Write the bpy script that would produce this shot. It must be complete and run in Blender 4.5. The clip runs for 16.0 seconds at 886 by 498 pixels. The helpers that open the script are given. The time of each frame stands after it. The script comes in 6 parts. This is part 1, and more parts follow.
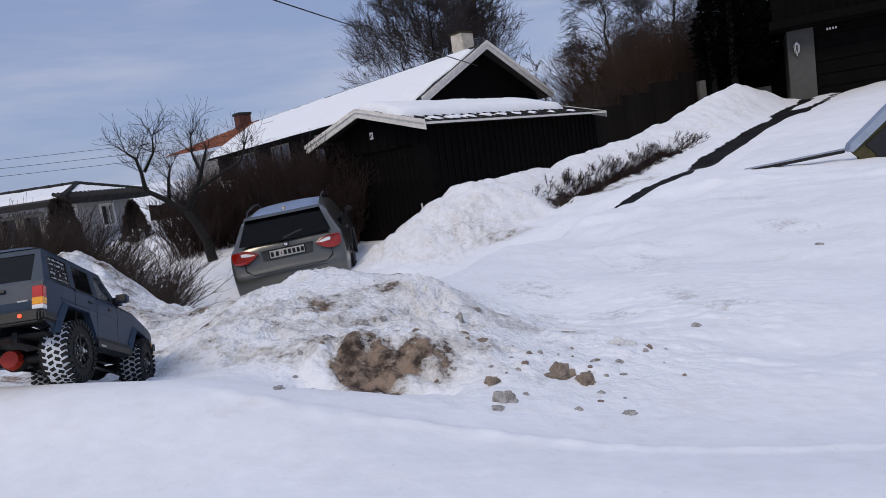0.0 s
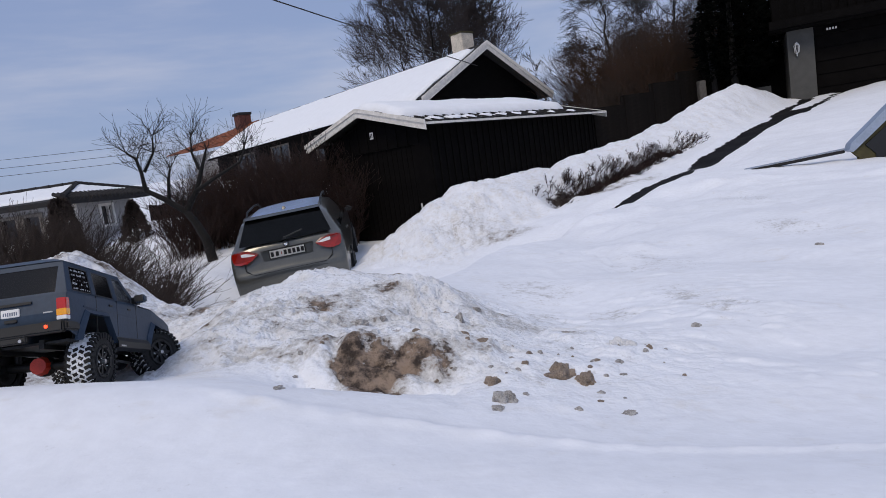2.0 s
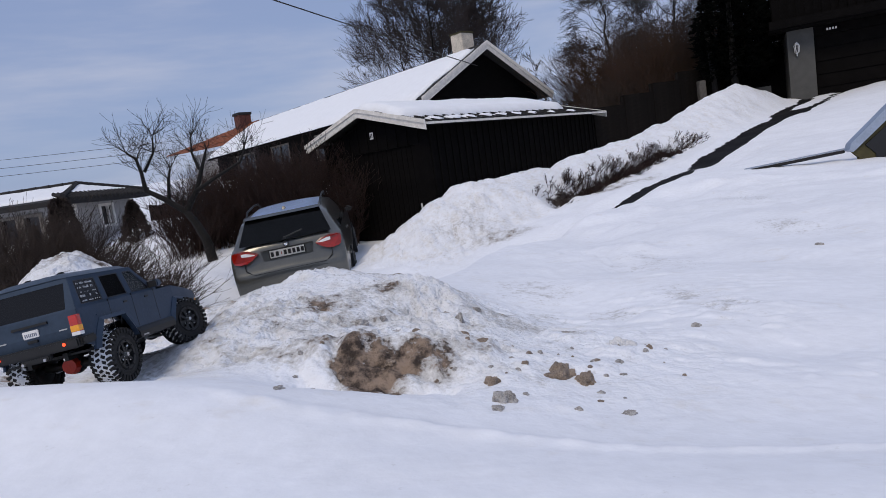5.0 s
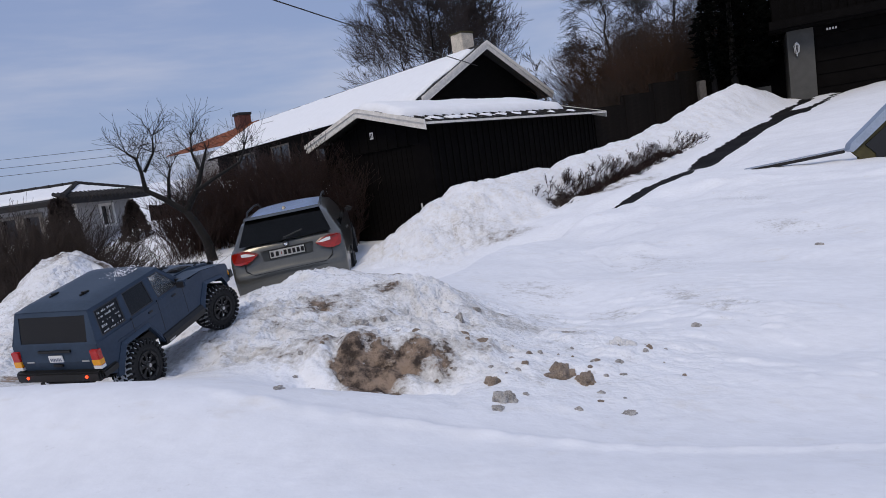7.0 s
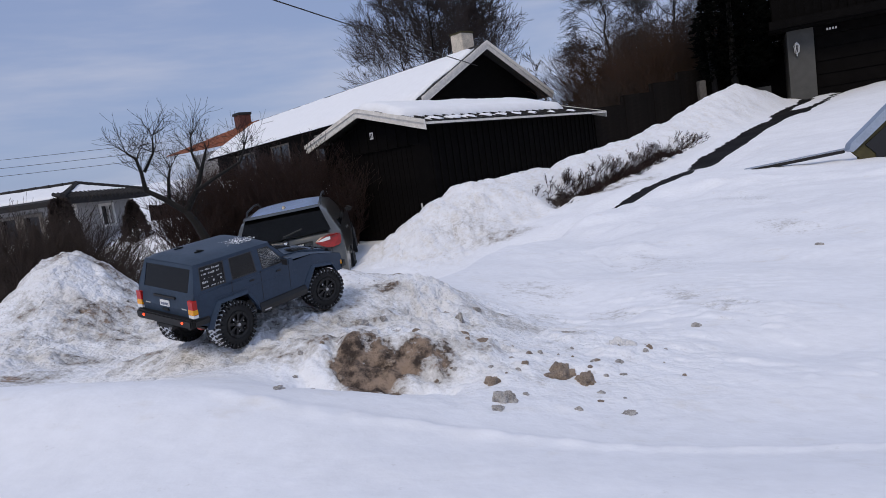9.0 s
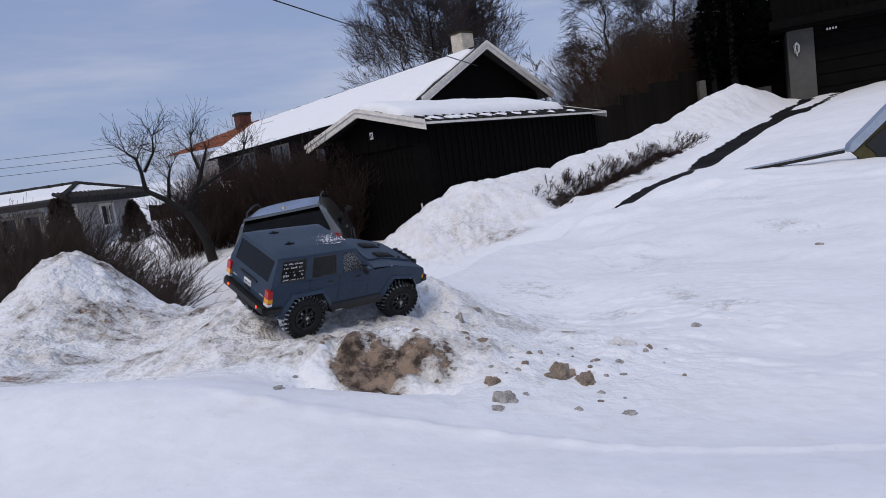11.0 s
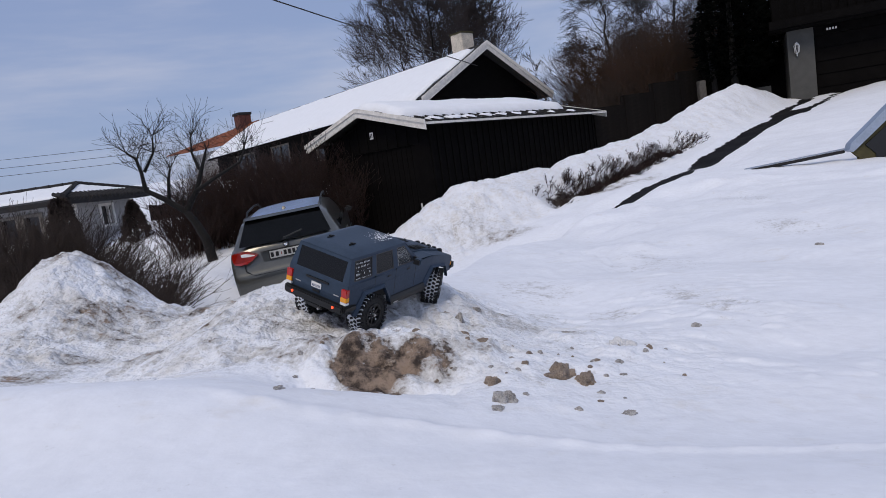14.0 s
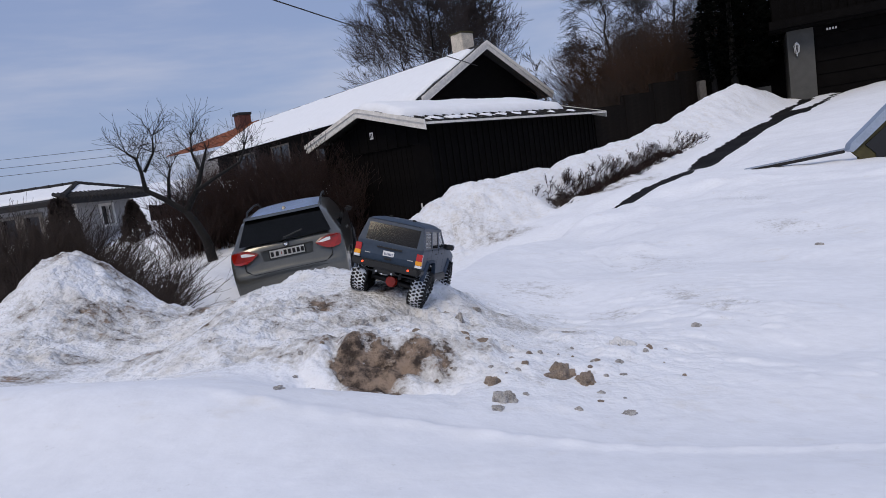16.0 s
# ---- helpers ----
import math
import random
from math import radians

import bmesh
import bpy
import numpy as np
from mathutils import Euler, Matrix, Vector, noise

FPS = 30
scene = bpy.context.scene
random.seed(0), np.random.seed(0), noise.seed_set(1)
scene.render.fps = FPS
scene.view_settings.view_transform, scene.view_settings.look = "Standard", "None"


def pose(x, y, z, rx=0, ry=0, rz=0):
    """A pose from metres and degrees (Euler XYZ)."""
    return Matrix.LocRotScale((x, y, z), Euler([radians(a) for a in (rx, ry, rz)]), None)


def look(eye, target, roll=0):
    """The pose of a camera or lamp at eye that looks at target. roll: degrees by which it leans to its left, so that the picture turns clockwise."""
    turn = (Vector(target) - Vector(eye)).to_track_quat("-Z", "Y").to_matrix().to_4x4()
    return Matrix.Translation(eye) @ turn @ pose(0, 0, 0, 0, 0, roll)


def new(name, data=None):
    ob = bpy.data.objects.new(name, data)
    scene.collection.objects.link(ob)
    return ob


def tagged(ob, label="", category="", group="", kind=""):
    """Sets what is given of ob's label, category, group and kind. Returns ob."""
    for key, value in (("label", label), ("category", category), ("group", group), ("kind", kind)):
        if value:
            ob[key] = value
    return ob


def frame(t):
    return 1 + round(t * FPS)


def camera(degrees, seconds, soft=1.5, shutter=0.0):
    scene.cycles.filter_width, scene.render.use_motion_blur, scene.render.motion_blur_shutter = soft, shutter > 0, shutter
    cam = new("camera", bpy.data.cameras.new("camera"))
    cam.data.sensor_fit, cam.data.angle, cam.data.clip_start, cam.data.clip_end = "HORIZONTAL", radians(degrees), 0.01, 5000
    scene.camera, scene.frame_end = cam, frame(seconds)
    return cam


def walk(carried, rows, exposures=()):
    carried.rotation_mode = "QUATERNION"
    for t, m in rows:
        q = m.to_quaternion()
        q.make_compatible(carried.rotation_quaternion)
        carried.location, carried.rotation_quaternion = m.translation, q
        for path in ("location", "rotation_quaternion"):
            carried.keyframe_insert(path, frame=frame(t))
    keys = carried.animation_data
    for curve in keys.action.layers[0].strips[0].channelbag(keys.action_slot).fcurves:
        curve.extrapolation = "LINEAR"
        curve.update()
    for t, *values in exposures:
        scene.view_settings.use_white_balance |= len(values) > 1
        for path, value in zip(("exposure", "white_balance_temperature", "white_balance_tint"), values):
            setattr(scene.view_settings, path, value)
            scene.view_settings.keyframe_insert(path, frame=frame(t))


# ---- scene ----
cam = camera(68.1, 16.0, soft=0.9)
EYE = Vector((0.0, 0.0, 1.7))
CAM_POSE = look(EYE, EYE + Vector((0.0, math.cos(radians(6.65)), -math.sin(radians(6.65)))), -8.06)
walk(cam, [(0.0, CAM_POSE), (16.0, CAM_POSE)], exposures=[(0.0, -0.29), (16.0, -0.29)])

# ---- sky and sun: thin high overcast, low winter light ----
SUN_EL, SUN_AZ = radians(50), radians(-155)   # over the left shoulder, clockwise from +y


def make_world():
    w = bpy.data.worlds.new("sky")
    scene.world = w
    w.use_nodes = True
    nt = w.node_tree
    nt.nodes.clear()
    out = nt.nodes.new("ShaderNodeOutputWorld")
    bg = nt.nodes.new("ShaderNodeBackground")
    sky = nt.nodes.new("ShaderNodeTexSky")
    sky.sky_type, sky.sun_disc = "NISHITA", False
    sky.sun_elevation, sky.sun_rotation = SUN_EL, SUN_AZ
    sky.air_density, sky.dust_density, sky.ozone_density = 1.0, 1.2, 2.0
    tc = nt.nodes.new("ShaderNodeTexCoord")
    mp = nt.nodes.new("ShaderNodeMapping")
    mp.inputs["Scale"].default_value = (1.3, 1.3, 8.0)
    nz = nt.nodes.new("ShaderNodeTexNoise")
    nz.inputs["Scale"].default_value, nz.inputs["Detail"].default_value = 1.7, 6.0
    nz.inputs["Roughness"].default_value = 0.55
    ramp = nt.nodes.new("ShaderNodeMapRange")
    ramp.interpolation_type = "SMOOTHSTEP"
    ramp.inputs["From Min"].default_value, ramp.inputs["From Max"].default_value = 0.38, 0.78
    ramp.inputs["To Min"].default_value, ramp.inputs["To Max"].default_value = 0.0, 0.75
    haze = nt.nodes.new("ShaderNodeMixRGB")
    haze.inputs["Fac"].default_value, haze.inputs["Color2"].default_value = 0.72, (3.6, 4.5, 7.3, 1)
    mix = nt.nodes.new("ShaderNodeMixRGB")
    mix.inputs["Color2"].default_value = (6.2, 6.5, 7.9, 1)
    bg.inputs["Strength"].default_value = 0.105
    k = nt.links.new
    k(tc.outputs["Generated"], mp.inputs["Vector"])
    k(mp.outputs["Vector"], nz.inputs["Vector"])
    k(nz.outputs["Fac"], ramp.inputs["Value"])
    k(ramp.outputs["Result"], mix.inputs["Fac"])
    k(sky.outputs["Color"], haze.inputs["Color1"])
    k(haze.outputs["Color"], mix.inputs["Color1"])
    # thicker, greyer and brighter cloud towards the zenith
    sep = nt.nodes.new("ShaderNodeSeparateXYZ")
    high = nt.nodes.new("ShaderNodeMapRange")
    high.interpolation_type = "SMOOTHSTEP"
    high.inputs["From Min"].default_value, high.inputs["From Max"].default_value = 0.36, 0.95
    over = nt.nodes.new("ShaderNodeMixRGB")
    over.inputs["Color2"].default_value = (5.2, 6.1, 8.6, 1)
    k(tc.outputs["Generated"], sep.inputs["Vector"])
    k(sep.outputs["Z"], high.inputs["Value"])
    k(high.outputs["Result"], over.inputs["Fac"])
    k(mix.outputs["Color"], over.inputs["Color1"])
    k(over.outputs["Color"], bg.inputs["Color"])
    k(bg.outputs["Background"], out.inputs["Surface"])


make_world()
sun = new("sun", bpy.data.lights.new("sun", "SUN"))
sun.data.energy, sun.data.angle, sun.data.color = 1.75, radians(20), (1.0, 0.855, 0.65)
sun_from = Vector((math.sin(SUN_AZ) * math.cos(SUN_EL), math.cos(SUN_AZ) * math.cos(SUN_EL), math.sin(SUN_EL)))
sun.matrix_world = look(sun_from * 50, (0, 0, 0))


# ---- materials ----
def mat(name, color, rough=0.7, metal=0.0, var=0.15, scale=8.0, bump=0.0, bscale=60.0, dark=None, coat=0.0, spec=None, stretch=None, sss=0.0):
    """A surface with colour variation at two scales and a fine relief."""
    m = bpy.data.materials.new(name)
    m.use_nodes = True
    nt = m.node_tree
    k = nt.links.new
    b = nt.nodes["Principled BSDF"]
    b.inputs["Roughness"].default_value, b.inputs["Metallic"].default_value = rough, metal
    b.inputs["Coat Weight"].default_value = coat
    b.inputs["Coat Roughness"].default_value = 0.08
    if spec is not None:
        b.inputs["Specular IOR Level"].default_value = spec
    if sss:
        b.inputs["Subsurface Weight"].default_value = sss
        b.inputs["Subsurface Scale"].default_value = 0.02
    tc = nt.nodes.new("ShaderNodeTexCoord")
    src = tc.outputs["Object"]
    if stretch:
        mp = nt.nodes.new("ShaderNodeMapping")
        mp.inputs["Scale"].default_value = stretch
        k(src, mp.inputs["Vector"])
        src = mp.outputs["Vector"]
    n1, n2 = nt.nodes.new("ShaderNodeTexNoise"), nt.nodes.new("ShaderNodeTexNoise")
    n1.inputs["Scale"].default_value, n2.inputs["Scale"].default_value = scale, scale * 9
    n1.inputs["Detail"].default_value = n2.inputs["Detail"].default_value = 5
    k(src, n1.inputs["Vector"]), k(src, n2.inputs["Vector"])
    add = nt.nodes.new("ShaderNodeMath")
    add.operation = "ADD"
    k(n1.outputs["Fac"], add.inputs[0]), k(n2.outputs["Fac"], add.inputs[1])
    mr = nt.nodes.new("ShaderNodeMapRange")
    mr.inputs["From Min"].default_value, mr.inputs["From Max"].default_value = 0.65, 1.35
    k(add.outputs[0], mr.inputs["Value"])
    mix = nt.nodes.new("ShaderNodeMixRGB")
    c = Vector(color[:3])
    d = Vector(dark) if dark else c * (1 - 2 * var)
    mix.inputs["Color1"].default_value, mix.inputs["Color2"].default_value = (*d, 1), (*(c * (1 + (0 if dark else var))), 1)
    k(mr.outputs["Result"], mix.inputs["Fac"])
    k(mix.outputs["Color"], b.inputs["Base Color"])
    if bump:
        n3, bp = nt.nodes.new("ShaderNodeTexNoise"), nt.nodes.new("ShaderNodeBump")
        n3.inputs["Scale"].default_value, n3.inputs["Detail"].default_value = bscale, 6
        bp.inputs["Strength"].default_value, bp.inputs["Distance"].default_value = bump, 1.0 / bscale
        k(src, n3.inputs["Vector"]), k(n3.outputs["Fac"], bp.inputs["Height"]), k(bp.outputs["Normal"], b.inputs["Normal"])
    return m


def glow(name, color, strength):
    m = mat(name, color, 0.3, var=0.02)
    b = m.node_tree.nodes["Principled BSDF"]
    b.inputs["Emission Color"].default_value, b.inputs["Emission Strength"].default_value = (*color, 1), strength
    return m


def ground_material():
    """Snow with grain; a dirt attribute brings in sand and soil, an asphalt attribute the bared drive."""
    m = mat("snow_ground", (0.83, 0.85, 0.90), 0.62, var=0.04, scale=3.0, bump=0.5, bscale=75.0, spec=0.3)
    nt = m.node_tree
    k = nt.links.new
    b = nt.nodes["Principled BSDF"]
    old = b.inputs["Base Color"].links[0].from_socket
    tc = nt.nodes.new("ShaderNodeTexCoord")

    def noise_tex(scale, detail=6, rough=0.6):
        n = nt.nodes.new("ShaderNodeTexNoise")
        n.inputs["Scale"].default_value, n.inputs["Detail"].default_value, n.inputs["Roughness"].default_value = scale, detail, rough
        k(tc.outputs["Object"], n.inputs["Vector"])
        return n.outputs["Fac"]

    def attr(name):
        a = nt.nodes.new("ShaderNodeAttribute")
        a.attribute_name = name
        return a.outputs["Fac"]

    def math_node(op, a, c):
        n = nt.nodes.new("ShaderNodeMath")
        n.operation = op
        for s, v in zip(n.inputs, (a, c)):
            if isinstance(v, (int, float)):
                s.default_value = v
            else:
                k(v, s)
        return n.outputs[0]

    def ramp(v, lo, hi):
        n = nt.nodes.new("ShaderNodeMapRange")
        n.interpolation_type = "SMOOTHSTEP"
        n.inputs["From Min"].default_value, n.inputs["From Max"].default_value = lo, hi
        k(v, n.inputs["Value"])
        return n.outputs["Result"]

    def over(base, color, fac):
        n = nt.nodes.new("ShaderNodeMixRGB")
        k(base, n.inputs["Color1"]), k(fac, n.inputs["Fac"])
        if isinstance(color, tuple):
            n.inputs["Color2"].default_value = (*color, 1)
        else:
            k(color, n.inputs["Color2"])
        return n.outputs["Color"]

    bump = [n for n in nt.nodes if n.bl_idname == "ShaderNodeBump"][0]
    k(math_node("MULTIPLY", attr("broken"), 0.95), bump.inputs["Strength"])
    bump.inputs["Distance"].default_value = 0.016
    cell = nt.nodes.new("ShaderNodeTexVoronoi")
    cell.inputs["Scale"].default_value = 95.0
    k(tc.outputs["Object"], cell.inputs["Vector"])
    height = math_node("ADD", math_node("MULTIPLY", cell.outputs["Distance"], -0.2), math_node("ADD", noise_tex(48, 5, 0.56), math_node("MULTIPLY", noise_tex(240, 3), 0.08)))
    k(height, bump.inputs["Height"])
    soil = nt.nodes.new("ShaderNodeMixRGB")
    soil.inputs["Color1"].default_value, soil.inputs["Color2"].default_value = (0.032, 0.021, 0.015, 1), (0.27, 0.20, 0.15, 1)
    k(ramp(noise_tex(26, 9, 0.7), 0.38, 0.62), soil.inputs["Fac"])
    grain = math_node("ADD", math_node("MULTIPLY", math_node("SUBTRACT", noise_tex(34), 0.5), 1.3), math_node("MULTIPLY", math_node("SUBTRACT", noise_tex(120, 3), 0.5), 0.8))
    f = math_node("ADD", attr("dirt"), grain)
    tint = math_node("MULTIPLY", ramp(math_node("ADD", math_node("MULTIPLY", attr("broken"), 0.35), math_node("MULTIPLY", math_node("SUBTRACT", math_node("ADD", noise_tex(3.5), noise_tex(14)), 1.0), 1.3)), 0.16, 0.8), 0.62)
    old = over(old, (0.66, 0.635, 0.60), tint)
    col = over(old, (0.42, 0.408, 0.395), math_node("MULTIPLY", ramp(f, 0.20, 0.72), 0.8))
    col = over(col, soil.outputs["Color"], ramp(f, 0.62, 0.95))
    # specks of dirt and painted shade of small pits in broken snow
    pit_shade_speck = math_node("MULTIPLY", ramp(noise_tex(62, 4, 0.62), 0.585, 0.66), ramp(math_node("ADD", attr("broken"), math_node("MULTIPLY", math_node("SUBTRACT", noise_tex(5.5), 0.5), 2.2)), 0.75, 1.35))
    col = over(col, (0.21, 0.185, 0.165), math_node("MULTIPLY", pit_shade_speck, 0.7))
    # ragged dark brown along the hollow by the clipped hedge
    col = over(col, (0.030, 0.020, 0.015), ramp(math_node("ADD", attr("dark_hollow"), math_node("MULTIPLY", math_node("SUBTRACT", noise_tex(7, 7, 0.7), 0.5), 2.2)), 0.45, 0.85))
    asphalt = nt.nodes.new("ShaderNodeMixRGB")
    asphalt.inputs["Color1"].default_value, asphalt.inputs["Color2"].default_value = (0.006, 0.006, 0.007, 1), (0.020, 0.020, 0.022, 1)
    k(noise_tex(25), asphalt.inputs["Fac"])
    af = math_node("ADD", attr("asphalt"), math_node("MULTIPLY", math_node("SUBTRACT", noise_tex(4.5, 8, 0.7), 0.5), 0.95))
    am = ramp(af, 0.45, 0.58)
    col = over(col, asphalt.outputs["Color"], am)
    k(col, b.inputs["Base Color"])
    k(math_node("SUBTRACT", 0.3, math_node("MULTIPLY", am, 0.26)), b.inputs["Specular IOR Level"])
    return m


M_SNOW_GROUND = ground_material()
M_SNOW = mat("snow", (0.84, 0.86, 0.90), 0.6, var=0.03, scale=4, bump=0.5, bscale=70, spec=0.3)
M_ICE = mat("dirty_ice", (0.40, 0.32, 0.25), 0.7, var=0.3, scale=45, bump=1.0, bscale=170, dark=(0.07, 0.05, 0.038))
M_ICE_PALE = mat("grey_ice", (0.62, 0.60, 0.58), 0.6, var=0.2, scale=50, bump=1.0, bscale=170, dark=(0.06, 0.05, 0.045))
M_BLACKWOOD = mat("black_stained_boards", (0.0035, 0.003, 0.003), 0.85, var=0.35, scale=5, bump=0.4, bscale=40, spec=0.08)
M_DOORWOOD = mat("dark_brown_door", (0.004, 0.0034, 0.0033), 0.85, var=0.3, scale=5, bump=0.3, bscale=40, spec=0.08)
M_WHITEWOOD = mat("worn_white_paint", (0.76, 0.73, 0.68), 0.6, var=0.14, scale=9, bump=0.3, bscale=50)
M_ROOF = mat("dark_roof_felt", (0.018, 0.017, 0.018), 0.9, var=0.3, scale=6, bump=0.5, bscale=80)
M_TILE = mat("orange_roof_tiles", (0.24, 0.068, 0.024), 0.8, var=0.3, scale=4, bump=0.5, bscale=20)
M_BRICK = mat("chimney_brick", (0.13, 0.042, 0.028), 0.85, var=0.3, scale=8, bump=0.5, bscale=30)
M_PLASTER = mat("stained_white_plaster", (0.62, 0.56, 0.47), 0.85, var=0.25, scale=3, bump=0.4, bscale=30)
M_GREYWALL = mat("grey_rendered_wall", (0.075, 0.075, 0.072), 0.9, var=0.12, scale=5, bump=0.4, bscale=40)
M_WHITEBRICK = mat("white_painted_brick", (0.36, 0.35, 0.345), 0.85, var=0.12, scale=7, bump=0.4, bscale=25)
M_GLASS = mat("dark_window_glass", (0.015, 0.017, 0.02), 0.08, var=0.1, scale=2, spec=0.6)
M_BARK = mat("dark_bark", (0.008, 0.0065, 0.006), 0.9, var=0.35, scale=20, bump=0.7, bscale=60)
M_TWIG = mat("brown_twigs", (0.042, 0.028, 0.022), 0.9, var=0.3, scale=15)
M_BIRCHTWIG = mat("grey_brown_twigs", (0.030, 0.022, 0.022), 0.9, var=0.3, scale=15)
M_HEDGE = mat("red_brown_twigs", (0.026, 0.0095, 0.0065), 0.9, var=0.35, scale=10)
M_SCRUB = mat("ochre_twigs", (0.050, 0.024, 0.013), 0.9, var=0.35, scale=10)
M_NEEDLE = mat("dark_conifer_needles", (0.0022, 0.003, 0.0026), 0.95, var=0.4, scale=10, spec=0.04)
M_THUJA = mat("winter_brown_conifer", (0.030, 0.018, 0.013), 0.9, var=0.35, scale=12)
M_CABLE = mat("black_cable", (0.02, 0.02, 0.022), 0.6)
M_METAL = mat("blue_grey_sheet_metal", (0.42, 0.47, 0.55), 0.35, 0.8, var=0.1, scale=6)
M_OCHRE = mat("ochre_painted_boards", (0.06, 0.05, 0.014), 0.75, var=0.25, scale=8)
M_LAMPWHITE = mat("white_lantern", (0.75, 0.75, 0.75), 0.5, var=0.05)


# ---- mesh helpers ----
def obj(name, bm, material, parent=None, label="", smooth=False):
    me = bpy.data.meshes.new(name)
    bm.normal_update()
    bm.to_mesh(me)
    bm.free()
    if smooth:
        me.shade_smooth()
    for m in material if isinstance(material, (list, tuple)) else [material]:
        me.materials.append(m)
    ob = new(name, me)
    if parent is not None:
        ob.parent = parent
    if label:
        tagged(ob, label)
    return ob


def part(name, bm, material, parent, label="", smooth=False):
    return obj(name, bm, material, parent, label, smooth)


def thing(name, label, category, m=None, group="", kind=""):
    e = new(name)
    e.empty_display_size = 0.1
    if m is not None:
        e.matrix_basis = m
    return tagged(e, label, category, group, kind)


def box(bm, x0, x1, y0, y1, z0, z1, m=None, bevel=0.0):
    r = bmesh.ops.create_cube(bm, size=1.0, matrix=(m or Matrix()) @ Matrix.Translation(((x0 + x1) / 2, (y0 + y1) / 2, (z0 + z1) / 2)) @ Matrix.Diagonal((x1 - x0, y1 - y0, z1 - z0, 1)))
    if bevel:
        es = list({e for v in r["verts"] for e in v.link_edges})
        bmesh.ops.bevel(bm, geom=es, offset=bevel, segments=2, affect="EDGES")
    return bm


def boxed(*a, **k):
    return box(bmesh.new(), *a, **k)


def prism(bm, poly, a, b, axis=1, m=None):
    """A polygon of (u, v) pushed from a to b along an axis: 0 is x (u=y, v=z), 1 is y (u=x, v=z), 2 is z (u=x, v=y)."""
    def at(u, v, w):
        p = {0: (w, u, v), 1: (u, w, v), 2: (u, v, w)}[axis]
        return (m @ Vector(p)) if m else Vector(p)
    lo, hi = [bm.verts.new(at(u, v, a)) for u, v in poly], [bm.verts.new(at(u, v, b)) for u, v in poly]
    n = len(poly)
    fs = [bm.faces.new(lo), bm.faces.new(list(reversed(hi)))]
    for i in range(n):
        fs.append(bm.faces.new((lo[i], hi[i], hi[(i + 1) % n], lo[(i + 1) % n])))
    bmesh.ops.recalc_face_normals(bm, faces=fs)
    return bm


def cyl(bm, r, a, b, seg=16, r2=None, cap=True):
    """A cylinder or cone from point a to point b."""
    a, b = Vector(a), Vector(b)
    d = b - a
    m = Matrix.Translation((a + b) / 2) @ d.to_track_quat("Z", "Y").to_matrix().to_4x4()
    bmesh.ops.create_cone(bm, cap_ends=cap, segments=seg, radius1=r, radius2=r if r2 is None else r2, depth=d.length, matrix=m)
    return bm


def tubes(name, segs, material, parent=None, sides=4, label=""):
    """Tapered tubes in one mesh; segs: (a, b, ra, rb)."""
    A = np.array([s[0] for s in segs])
    B = np.array([s[1] for s in segs])
    R = np.array([(s[2], s[3]) for s in segs])
    D = B - A
    D /= np.maximum(np.linalg.norm(D, axis=1), 1e-9)[:, None]
    ref = np.where(np.abs(D[:, 2:3]) < 0.9, np.array([[0.0, 0.0, 1.0]]), np.array([[1.0, 0.0, 0.0]]))
    U = np.cross(D, ref)
    U /= np.linalg.norm(U, axis=1)[:, None]
    W = np.cross(D, U)
    t = 2 * np.pi * np.arange(sides) / sides
    ring = U[:, None] * np.cos(t)[None, :, None] + W[:, None] * np.sin(t)[None, :, None]
    V = np.concatenate([A[:, None] + ring * R[:, :1, None], B[:, None] + ring * R[:, 1:, None]], 1).reshape(-1, 3)
    k = np.arange(sides)
    quad = np.stack([k, (k + 1) % sides, sides + (k + 1) % sides, sides + k], -1)
    F = (quad[None] + (np.arange(len(segs)) * 2 * sides)[:, None, None]).reshape(-1, 4)
    me = bpy.data.meshes.new(name)
    me.vertices.add(len(V))
    me.vertices.foreach_set("co", V.astype(np.float32).ravel())
    me.loops.add(F.size)
    me.loops.foreach_set("vertex_index", F.astype(np.int32).ravel())
    me.polygons.add(len(F))
    me.polygons.foreach_set("loop_start", np.arange(0, F.size, 4, dtype=np.int32))
    me.update()
    me.validate()
    me.shade_smooth()
    me.materials.append(material)
    ob = new(name, me)
    if parent is not None:
        ob.parent = parent
    if label:
        tagged(ob, label)
    return ob


# ---- the lie of the land ----
def fbm(x, y, scale, octaves=4, seed=0, ridged=False):
    """Smooth value noise summed over octaves, about -1 to 1."""
    out, amp, tot = np.zeros_like(x), 1.0, 0.0
    for o in range(octaves):
        s = scale * 2.03 ** o
        u, v = x * s + 17.3 * o + seed * 7.1, y * s - 9.7 * o + seed * 3.3
        i, j = np.floor(u), np.floor(v)
        fx, fy = u - i, v - j
        fx, fy = fx * fx * fx * (fx * (6 * fx - 15) + 10), fy * fy * fy * (fy * (6 * fy - 15) + 10)

        def h(a, b):
            n = np.sin(a * 127.1 + b * 311.7 + seed * 74.7) * 43758.5453
            return (n - np.floor(n)) * 2 - 1
        v00, v10, v01, v11 = h(i, j), h(i + 1, j), h(i, j + 1), h(i + 1, j + 1)
        n = (v00 * (1 - fx) + v10 * fx) * (1 - fy) + (v01 * (1 - fx) + v11 * fx) * fy
        out += amp * (1 - 2 * np.abs(n) if ridged else n)
        tot += amp
        amp *= 0.5
    return out / tot


def step(v, lo, hi):
    s = np.clip((v - lo) / (hi - lo), 0, 1)
    return s * s * (3 - 2 * s)


